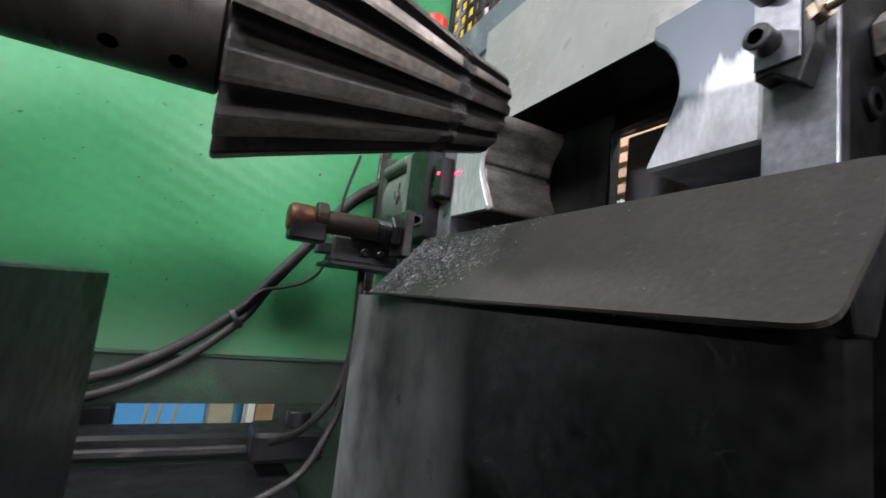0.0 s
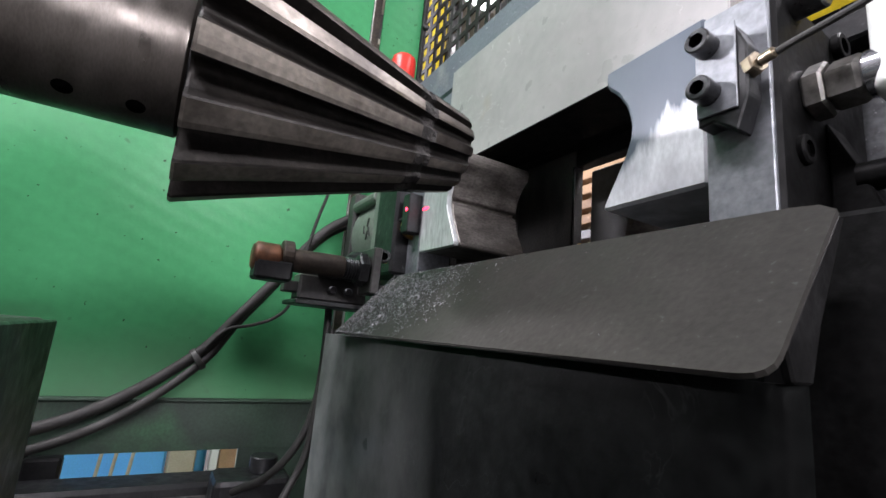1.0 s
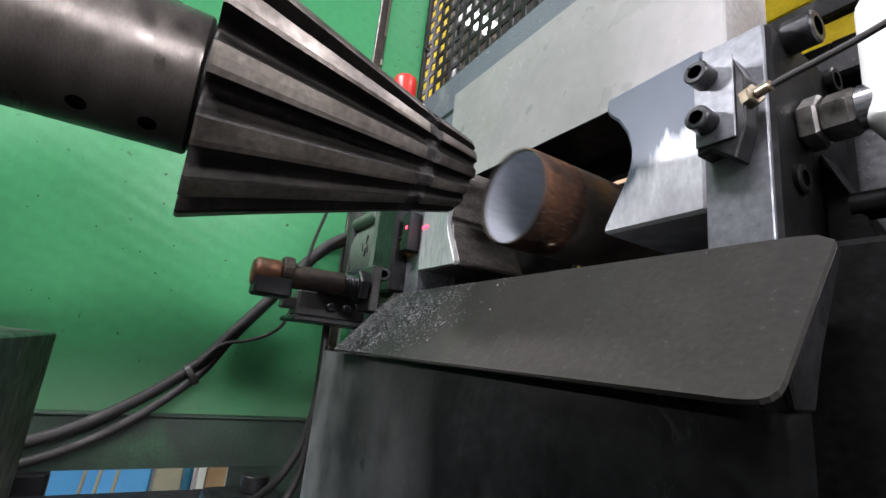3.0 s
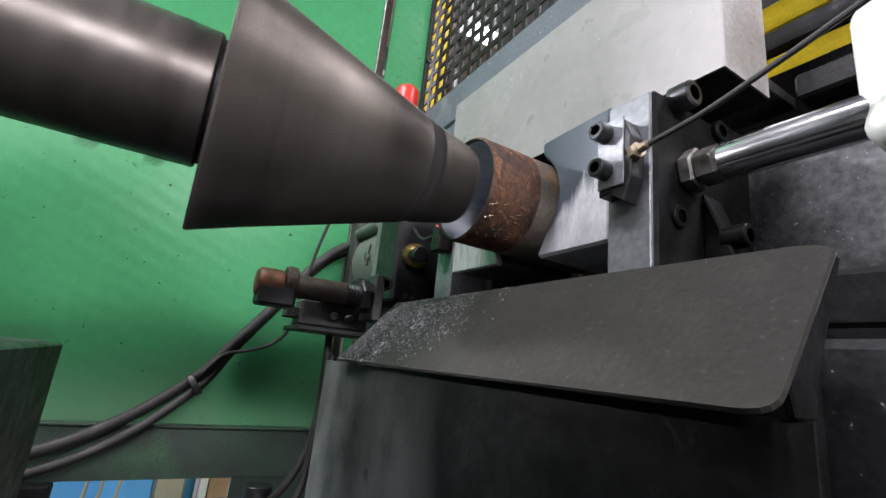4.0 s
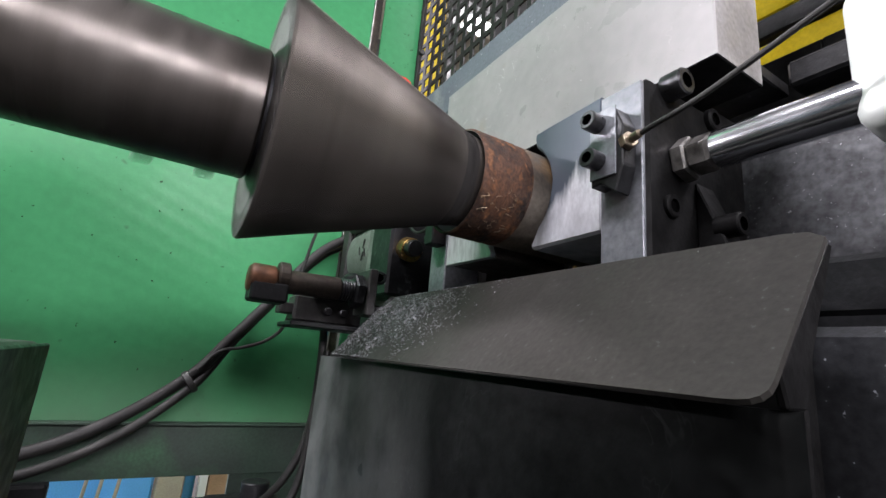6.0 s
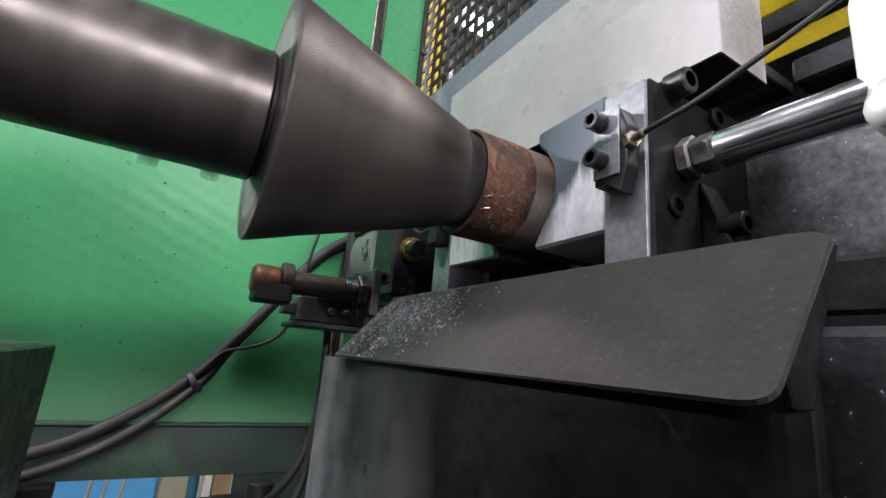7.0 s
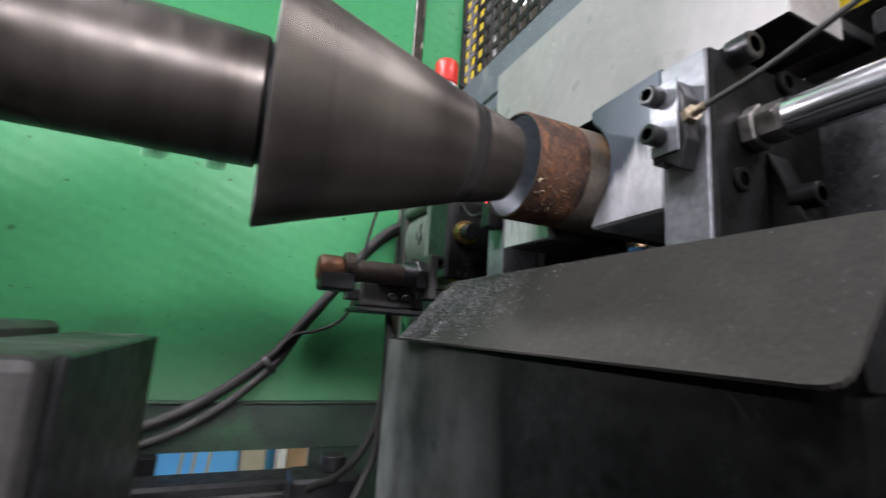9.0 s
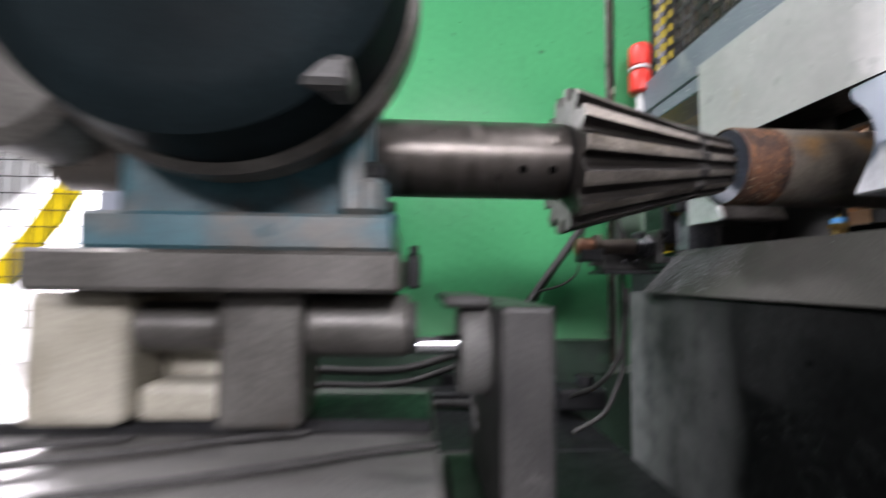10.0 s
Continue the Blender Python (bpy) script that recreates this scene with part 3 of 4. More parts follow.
# ---- frame over the clamp ----
def clamp_frame():
    beam = thing("cross_beam", (0.27, 0.28, 1.19), "grey-green painted steel cross beam with scratches", "beam")
    b = prism([(0.126, 1.191), (0.445, 1.191), (0.445, 1.318), (0.126, 1.318)], "x", 0.250, 0.304, 0.0009)
    # downward faces are near-black: the underside's darkness is put into its colour
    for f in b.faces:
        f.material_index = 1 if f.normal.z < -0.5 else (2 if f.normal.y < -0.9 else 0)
    part("web", b, [BEAM, NEAR_BLACK, SAWN_DARK], beam)
    rail = thing("upper_rail", (0.29, 0.4, 1.29), "blue-grey painted rail above the cross beam", "rail")
    part("rail_bar", bx(0.27, 0.33, 0.10, 0.672, 1.3195, 1.378, 0.003), BLUEGREY, rail)
    part("rail_drop", bx(0.272, 0.33, 0.447, 0.62, 1.296, 1.3195, 0.002), BLUEGREY, rail)
    back = thing("clamp_housing", (0.37, 0.3, 1.06), "black oily clamp housing with a square pipe opening", "housing")
    # plate with a rectangular opening
    y0, y1, z0, z1 = 0.188, 0.328, 1.075, 1.187
    part("back_plate", bx(0.34, 0.352, y1, 0.56, 1.06, 1.26, 0.001), DUST, back)
    part("back_plate", bx(0.34, 0.352, -0.30, y0, 1.0525, 1.19, 0.001), SLIDE, back, "oily speckled plate")
    part("lintel", bx(0.34, 0.352, y0, y1, z1, 1.26, 0.001), BLACK, back)
    part("sill", bx(0.405, 0.411, 0.1225, 0.40, 1.0525, 1.084, 0.001), NEAR_BLACK, back)
    part("side_sheet", bx(0.405, 0.411, 0.1225, 0.216, 1.0845, 1.1895, 0.001), NEAR_BLACK, back)
    part("soffit", bx(0.304, 0.352, 0.13, 0.56, 1.205, 1.215, 0.001), BLACK, back)
    part("opening_edge", bx(0.3385, 0.34, y1 - 0.0005, y1 + 0.002, z0, z1, 0), CHROME, back, "bright worn opening edge")
    guide = thing("pipe_guide", (0.45, AY, 1.06), "dark guide plate with a worn bell mouth", "guide")
    ring = lathe([(0.0, 0.068), (0.0, 0.060), (0.02, 0.048), (0.05, 0.046), (0.05, 0.068)], (0.42, AY, AZ), (1, 0, 0), 48, closed=True)
    smooth(part("bell_mouth", ring, VEE, guide))
    part("bracket", bx(0.425, 0.465, AY - 0.03, AY + 0.03, 1.0, AZ - 0.067, 0.002), BLACK, guide)
    # side rails towards the near end
    side = thing("slide_rail", (0.34, 0.0, 1.2), "dark steel rail beside the clamp cylinder", "rail")
    part("rail_body", bx(0.33, 0.38, -0.25, 0.122, 1.200, 1.219, 0.002), BLACK, side)
    part("rail_foot", bx(0.353, 0.38, -0.25, 0.122, 1.06, 1.2, 0.002), BLACK, side)
    cov = thing("rear_cover", (0.40, 0.0, 1.05), "black oily sheet cover behind the clamp cylinder", "cover")
    part("sheet", bx(0.398, 0.402, -0.32, 0.122, 1.0525, 1.272, 0.001), NEAR_BLACK, cov)
    part("upper_sheet", bx(0.3985, 0.402, 0.1222, 0.195, 1.19, 1.272, 0.001), NEAR_BLACK, cov)
    part("top_fold", bx(0.402, 0.425, -0.32, 0.122, 1.268, 1.272, 0.001), NEAR_BLACK, cov)
    yel = thing("yellow_guard_rail", (0.45, 0.0, 1.3), "yellow painted guard rail with black bars", "rail")
    part("lower_bar", prism([(0.66, 1.300), (0.66, 1.325), (-0.3, 1.325), (-0.3, 1.300)], "x", 0.445, 0.465, 0.003), YELLOW, yel)
    part("upper_bar", prism([(0.66, 1.352), (0.66, 1.385), (-0.3, 1.385), (-0.3, 1.352)], "x", 0.445, 0.465, 0.003), YELLOW, yel)
    part("black_bar", bx(0.44, 0.46, -0.3, 0.66, 1.327, 1.35, 0.002), BLACK, yel)
    for y in (-0.2, 0.60):
        part("bracket", bx(0.436, 0.442, y, y + 0.012, 1.2, 1.42, 0.001), BLACK, yel)
    part("post", bx(0.45, 0.49, 0.62, 0.66, 0, 1.42, 0.003), BLACK, yel)
    part("post", bx(0.45, 0.49, -0.33, -0.29, 0, 1.42, 0.003), BLACK, yel)


clamp_frame()


# ---- machine body under the clamp ----
def machine_body():
    body = thing("clamp_stand", (0.25, 0.2, 0.0), "black oily machine stand with a speckled slideway", "machine")
    part("slideway", bx(0.212, 0.40, -0.55, 0.56, 1.028, 1.052, 0.003), BLACK, body)
    part("column", bx(0.20, 0.42, -0.55, 0.56, 0.0, 1.024, 0.004), COLUMN, body, "grey speckled casting")
    part("shadow_gap", bx(0.206, 0.41, -0.54, 0.55, 1.024, 1.028, 0), BLACK, body)
    box = thing("front_box", (0.15, 0.22, 0.0), "black oily sheet metal box below the sloping guard", "box")
    b = prism([(0.1300, 0.0510), (0.1255, 0.0520), (0.1222, 0.0548), (0.1205, 0.0590), (0.12, 0.0640), (0.12, 0.392), (0.134, 0.408), (0.172, 0.408), (0.172, 0.402), (0.137, 0.402), (0.1222, 0.389), (0.1222, 0.0645), (0.1226, 0.0600), (0.1240, 0.0562), (0.1262, 0.0540), (0.1300, 0.0532)], "z", 0.02, 0.996, 0.0)
    bmesh.ops.bevel(b, geom=[e for e in b.edges if abs(e.verts[0].co.z - e.verts[1].co.z) > 0.5], offset=0.0009, segments=2, affect="EDGES")
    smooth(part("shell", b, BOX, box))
    part("back_rib", bx(0.127, 0.172, 0.30, 0.306, 0.02, 0.99, 0.001), BLACK, box)
    # sloping guard: a bent plate on top of the box
    guard = thing("chip_guard", (0.13, 0.19, 1.0), "dark dusty sloping sheet guard with rounded corner and steel chips", "guard")
    u = Vector((0.041, 0, 0.047)).normalized()
    nrm = Vector((-0.047, 0, 0.041)).normalized()
    L = Vector((0.042, 0, 0.048)).length
    out = [(0.0, 0.340), (L * 0.5, 0.337), (L * 0.98, 0.326), (L, 0.318), (L, 0.062), (L * 0.985, 0.055), (L * 0.93, 0.0505), (L * 0.10, 0.0505), (L * 0.06, 0.0509),
           (L * 0.03, 0.0521), (L * 0.012, 0.0540), (L * 0.003, 0.0565), (0.0, 0.0595)]
    b = bmesh.new()
    P0 = Vector((0.1105, 0, 0.9975))
    top = [b.verts.new(P0 + u * s + Vector((0, y, 0))) for s, y in out]
    low = [b.verts.new(P0 + u * s + Vector((0, y, 0)) - nrm * 0.0018) for s, y in out]
    b.faces.new(top), b.faces.new(low)
    for i in range(len(out)):
        j = (i + 1) % len(out)
        b.faces.new((top[i], top[j], low[j], low[i]))
    bmesh.ops.bevel(b, geom=[e for e in b.edges if abs(e.verts[0].co.y - e.verts[1].co.y) > 0.02], offset=0.0007, segments=2, affect="EDGES")
    part("plate", b, GUARD, guard)
    part("top_flange", bx(0.1525, 0.174, 0.060, 0.318, 1.0405, 1.0440, 0.001), GUARD, guard)
    part("end_gusset", prism([(0.1155, 0.9965), (0.1525, 1.0405), (0.172, 1.0405), (0.172, 0.9965)], "y", 0.318, 0.321), GUARD, guard)
    # this fold faces the lamps; its shade comes from a colour darker than GUARD
    part("end_fold", prism([(0.1185, 1.0040), (0.1515, 1.0412), (0.1552, 1.0410), (0.1365, 1.0100), (0.1305, 0.9962), (0.1215, 0.9962)], "y", 0.0508, 0.0532, 0.0006), NEAR_BLACK, guard, "folded guard end")
    # chips scattered on the guard
    random.seed(11)
    b = bmesh.new()
    clumps = [(min(0.33, max(0.17, random.gauss(0.288, 0.038))), random.betavariate(1.6, 1.6)) for _ in range(190)]
    for _ in range(4400):
        cy, cs = random.choice(clumps)
        y, s = min(0.334, random.gauss(cy, 0.0055)), L * min(0.98, max(0.02, random.gauss(cs, 0.10)))
        if random.random() < 0.003:
            y, s = random.uniform(0.07, 0.28), L * random.random()
        c = P0 + u * s + Vector((0, y, 0)) + nrm * 0.0005
        a, w = random.uniform(0, 6.28), random.uniform(0.00005, 0.00014)
        l = random.uniform(0.00015, 0.0008) if random.random() < 0.86 else random.uniform(0.0008, 0.0019)
        d = (u * math.cos(a) + Vector((0, 1, 0)) * math.sin(a)) * l
        e = (u * -math.sin(a) + Vector((0, 1, 0)) * math.cos(a)) * w + nrm * random.uniform(0, 0.0003)
        k = nrm * random.uniform(0.00005, 0.0004)
        v = [b.verts.new(p) for p in (c - d, c + e + k, c + d, c - e + k * 0.3)]
        b.faces.new((v[0], v[1], v[2])), b.faces.new((v[0], v[2], v[3]))
    solid("steel_chips", b, SWARF, (0.13, 0.28, 1.02), "bright curled steel chips lying on the sloping guard", "chips", kind="stuff")


machine_body()


# ---- clamp jaws (built closed) ----
def jaw_outline(s, relief=False):
    """Outline in y, z of a vee jaw whose mouth faces s (+1: away from the near side)."""
    c = AY + 0.003
    pts = [(-0.0205, 0.046), (-0.0195, 0.040), (-0.0215, 0.034), (-0.029, 0.027), (-0.0355, 0.016), (-0.0385, 0.004), (-0.0380, -0.004), (-0.0345, -0.014),
           (-0.0195, -0.042), (-0.0205, -0.0455), (-0.083, -0.0445), (-0.083, 0.0485)]
    if relief:  # a narrow slot where the two flanks meet
        pts[5:7] = [(-0.0375, 0.004), (-0.042, 0.003), (-0.042, -0.001), (-0.0370, -0.002)]
    return [(c + s * y, AZ + 0.003 + z) for y, z in pts]


def front_jaw():
    jaw = thing("front_clamp_jaw", (0.25, 0.18, 1.062), "polished steel vee clamp jaw on a screwed carriage with piston rod", "clamp jaw")
    j = part("jaw_block", prism(jaw_outline(1), "x", 0.215, 0.292, 0.0019), [JAW], jaw, "worn ground steel vee block with lamp glare in its colour")
    part("jaw_bar", bx(0.2135, 0.2165, 0.1515, 0.1805, 1.0525, 1.172, 0.0006), BAR, jaw, "grey machined steel bar")
    part("carriage", bx(0.2168, 0.300, 0.150, 0.1805, 1.0525, 1.1745, 0.002), NEAR_BLACK, jaw)
    part("rear_plate", bx(0.3005, 0.335, 0.156, 0.1805, 1.0525, 1.188, 0.002), NEAR_BLACK, jaw)
    part("carriage_foot", bx(0.235, 0.2998, 0.118, 0.1498, 1.0525, 1.066, 0.002), NEAR_BLACK, jaw)
    # apron and neck are added, to darken the column while the jaw is open
    part("apron", bx(0.188, 0.1985, 0.074, 0.1500, 0.88, 1.0524, 0.002), NEAR_BLACK, jaw, "added black apron under the carriage")
    part("apron_neck", bx(0.1985, 0.2118, 0.1185, 0.1500, 1.030, 1.0530, 0.001), NEAR_BLACK, jaw)
    # sensor block on the bar: grey front, dark cut-off side
    clip = part("sensor_block", prism([(0.1775, 1.1545), (0.160, 1.1525), (0.155, 1.140), (0.155, 1.116), (0.160, 1.100), (0.170, 1.1075), (0.1775, 1.1065)], "x", 0.2012, 0.2133, 0.0008), BLACK, jaw)
    part("front_strip", bx(0.2000, 0.2011, 0.1590, 0.1774, 1.1105, 1.1535, 0.0003), BAR, clip, "grey machined front strip")
    for z in (1.1455, 1.1215):
        cap_screw(jaw, (0.1999, 0.1715, z), (-1, 0, 0), 0.0059, 0.0095)
    part("cable_gland", hexnut((0.2050, 0.1560, 1.1290), (-0.35, -0.92, 0.1), 0.0092, 0.0052), NICKEL, jaw, "dull nickel cable gland")
    smooth(part("gland_nose", rod((0.2034, 0.1512, 1.1294), (0.2022, 0.1440, 1.1302), 0.0025, 14), NICKEL, jaw))
    smooth(part("sensor_lead", hose([(0.2028, 0.1445, 1.1300), (0.2015, 0.138, 1.1305), (0.2005, 0.115, 1.1335), (0.2, 0.093, 1.139), (0.2, 0.055, 1.151), (0.2, 0.0, 1.170), (0.2, -0.08, 1.20)], 0.0015, 10), RUBBER, jaw, "thin black sensor cable"))
    cap_screw(jaw, (0.2365, 0.150, 1.1735), (0, -1, 0), 0.0085, 0.013)
    cap_screw(jaw, (0.2365, 0.150, 1.0975), (0, -1, 0), 0.0070, 0.003, material=NEAR_BLACK)
    cap_screw(jaw, (0.2670, 0.140, 1.0895), (0, -1, 0), 0.0070, 0.014, material=NEAR_BLACK)
    cap_screw(jaw, (0.2830, 0.150, 1.1690), (0, -1, 0), 0.0075, 0.004, material=NEAR_BLACK)
    part("rib", prism([(0.1498, 1.12), (0.1498, 1.066), (0.128, 1.066)], "x", 0.262, 0.282, 0.001), NEAR_BLACK, jaw)
    ax = (0.248, 1.129)
    part("lock_nut", hexnut((ax[0], 0.1498, ax[1]), (0, -1, 0), 0.0235, 0.0085), NUT, jaw, "oily steel lock nut")
    part("rod_hexagon", hexnut((ax[0], 0.1412, ax[1]), (0, -1, 0), 0.0200, 0.0125), NUT, jaw)
    smooth(part("piston_rod", rod((ax[0], 0.1286, ax[1]), (ax[0], -0.12, ax[1]), 0.0108, 32), CHROME, jaw, "bright chromed piston rod"))
    return jaw


def back_jaw():
    jaw = thing("back_clamp_jaw", (0.25, 0.35, 1.062), "worn steel vee clamp jaw carrying a red sensor", "clamp jaw")
    part("jaw_block", prism(jaw_outline(-1, True), "x", 0.215, 0.292, 0.0012), [VEE], jaw, "grimy steel vee block")
    # bright ground front face, set proud of the block
    pts = jaw_outline(-1)
    part("face_plate", prism(pts[:10] + [(pts[9][0] + 0.066, pts[10][1]), (pts[9][0] + 0.066, pts[11][1])], "x", 0.2095, 0.2149, 0.0008), FACE, jaw, "pale ground face plate")
    part("jaw_bar", bx(0.212, 0.250, 0.3555, 0.384, 1.0525, 1.172, 0.0012), BAR, jaw)
    part("carriage", bx(0.2505, 0.335, 0.3475, 0.40, 1.0525, 1.186, 0.003), PLATE, jaw)
    part("sensor", bx(0.1965, 0.2115, 0.357, 0.372, 1.104, 1.146, 0.0012), BLACK, jaw, "black laser sensor head")
    part("laser_window", rod((0.1965, 0.3615, 1.1285), (0.1956, 0.3615, 1.1285), 0.0019, 12), LASER, jaw, "glowing red laser window")
    part("laser_spot", bx(0.2088, 0.2093, 0.3385, 0.3495, 1.1272, 1.1296, 0), LASER, jaw, "red laser spot")
    for z in (1.139, 1.112):
        cap_screw(jaw, (0.2045, 0.3722, z), (-0.25, 0.97, 0), 0.0045, 0.007)
    smooth(part("sensor_lead", hose([(0.204, 0.372, 1.125), (0.20, 0.392, 1.121), (0.205, 0.42, 1.133), (0.22, 0.47, 1.16)], 0.0016, 8), RUBBER, jaw))
    smooth(part("piston_rod", rod((0.262, 0.40, 1.1335), (0.262, 0.62, 1.1335), 0.0108, 32), CHROME, jaw))
    return jaw


FRONT, BACK = front_jaw(), back_jaw()


def clamp_cylinder():
    c = thing("clamp_cylinder", (0.26, -0.1, 1.1), "pale aluminium clamp cylinder with rounded cap", "cylinder")
    smooth(part("cap", bx(0.236, 0.305, 0.030, 0.066, 1.112, 1.183, 0.009, seg=4), WHITE, c, "bright pale end cap"), 50)
    smooth(part("barrel", rod((0.2705, 0.03, 1.1415), (0.2705, -0.26, 1.1415), 0.028, 40), WHITE, c))
    part("foot", bx(0.242, 0.30, 0.034, 0.056, 1.0525, 1.113, 0.003), OLIVE, c)
    for dx in (-0.027, 0.027):
        for dz in (-0.023, 0.033):
            part("tie_rod", rod((0.2705 + dx, 0.032, 1.1415 + dz), (0.2705 + dx, -0.26, 1.1415 + dz), 0.004, 10), NUT, c)


clamp_cylinder()


def back_cylinder():
    c = thing("rear_clamp_cylinder", (0.2, 0.52, 1.06), "grey-green cylinder housing with chalked figures and brass gland", "cylinder")
    part("flange", bx(0.195, 0.33, 0.445, 0.50, 1.0625, 1.17, 0.003), BLACK, c)
    part("housing", bx(0.2, 0.32, 0.5005, 0.525, 1.0625, 1.175, 0.003), OLIVE, c)
    smooth(part("barrel", rod((0.262, 0.525, 1.1285), (0.262, 0.60, 1.1285), 0.062, 40), OLIVE, c))
    part("rear_flange", bx(0.2, 0.32, 0.60, 0.625, 1.0625, 1.19, 0.003), PLATE, c)
    part("tie_rod", rod((0.205, 0.525, 1.168), (0.205, 0.60, 1.168), 0.008, 14), OLIVE, c)
    smooth(part("brass_gland", rod((0.214, 0.444, 1.116), (0.214, 0.43, 1.112), 0.013, 24), BRASS, c, "brass gland nut"))
    smooth(part("gland_core", rod((0.212, 0.431, 1.114), (0.212, 0.418, 1.112), 0.009, 20), BLACK, c))
    for y, z, lean in ((0.532, 1.118, 1), (0.542, 1.114, -1), (0.549, 1.122, 1), (0.540, 1.130, -1)):
        part("chalk_mark", prism([(y, z), (y + 0.0016, z), (y + 0.0016 + 0.003 * lean, z + 0.011), (y + 0.003 * lean, z + 0.011)], "x", 0.1988, 0.2006, 0), CHALK, c)


back_cylinder()


def air_fitting():
    f = thing("air_fitting", (0.24, 0.225, 1.0525), "small brass air fitting with a blue ring on the slideway", "fitting")
    at = Vector((0.24, 0.225, 0))
    part("stem", hexnut(at + Vector((0, 0, 1.0525)), (0, 0, 1), 0.012, 0.008), BRASS, f, "brass hexagon stem")
    part("hexagon", hexnut(at + Vector((0, 0, 1.0605)), (0, 0, 1), 0.015, 0.0045), BRASS, f, "brass hexagon")
    smooth(part("ring", rod(at + Vector((0, 0, 1.0650)), at + Vector((0, 0, 1.0700)), 0.0062, 20, 0.0005), BLUE, f, "blue release ring"))
    smooth(part("nozzle", rod(at + Vector((0, 0, 1.0700)), at + Vector((0, 0, 1.0730)), 0.0016, 12, 0.0003), BRASS, f))


air_fitting()


def stop_bolt():
    s = thing("stop_bolt", (0.155, 0.39, 1.03), "adjustable stop bolt with copper head in a steel bracket", "bolt")
    y, z = 0.39, 1.0505
    smooth(part("head", rod((0.052, y, z + 0.001), (0.074, y, z + 0.001), 0.0122, 32, 0.003), COPPER, s, "copper-coloured worn head"), 50)
    part("head_block", bx(0.054, 0.083, y - 0.012, y + 0.012, z - 0.017, z - 0.001, 0.002), BLACK, s)
    part("collar", rod((0.074, y, z + 0.005), (0.083, y, z + 0.005), 0.0125, 20), BOLT, s)
    smooth(part("shank", rod((0.08, y, z + 0.002), (0.127, y, z + 0.003), 0.0098, 24), BOLT, s))
    b = None
    for i in range(5):
        b = lathe([(0, 0.0085), (0.0012, 0.0098), (0.0024, 0.0085)], (0.1275 + i * 0.0024, y, z + 0.003), (1, 0, 0), 20, b)
    part("thread", b, SCREW, s)
    part("lock_nut", hexnut((0.139, y, z + 0.003), (1, 0, 0), 0.026, 0.009), SCREW, s)
    part("bracket", bx(0.149, 0.157, 0.376, 0.408, 1.033, 1.074, 0.001), PLATE, s)
    part("bracket_foot", bx(0.157, 0.20, 0.376, 0.408, 1.033, 1.041, 0.001), BLACK, s)
    cap_screw(s, (0.163, 0.389, 1.068), (-0.3, -0.95, 0), 0.006, 0.009)
    lim = thing("limit_switch", (0.12, 0.44, 1.03), "small grey limit switch with bolted bracket and cap", "switch")
    part("body", bx(0.10, 0.165, 0.425, 0.452, 1.024, 1.048, 0.002), PLATE, lim)
    part("tab", bx(0.088, 0.102, 0.43, 0.446, 1.030, 1.040, 0.001), PLATE, lim)
    part("arm", bx(0.115, 0.155, 0.42, 0.4255, 1.046, 1.056, 0.001), BLACK, lim)
    smooth(part("cap", lathe([(0, 0.013), (0.008, 0.012), (0.012, 0.008), (0.013, 0)], (0.16, 0.445, 1.066), (0, 0, 1), 24), BLACK, lim))
    part("shelf_plate", bx(0.095, 0.20, 0.41, 0.462, 1.019, 1.0235, 0.001), BLACK, lim)
    for x in (0.13, 0.145):
        part("screw", rod((x, 0.4255, 1.035), (x, 0.419, 1.035), 0.004, 12), SCREW, lim)


stop_bolt()


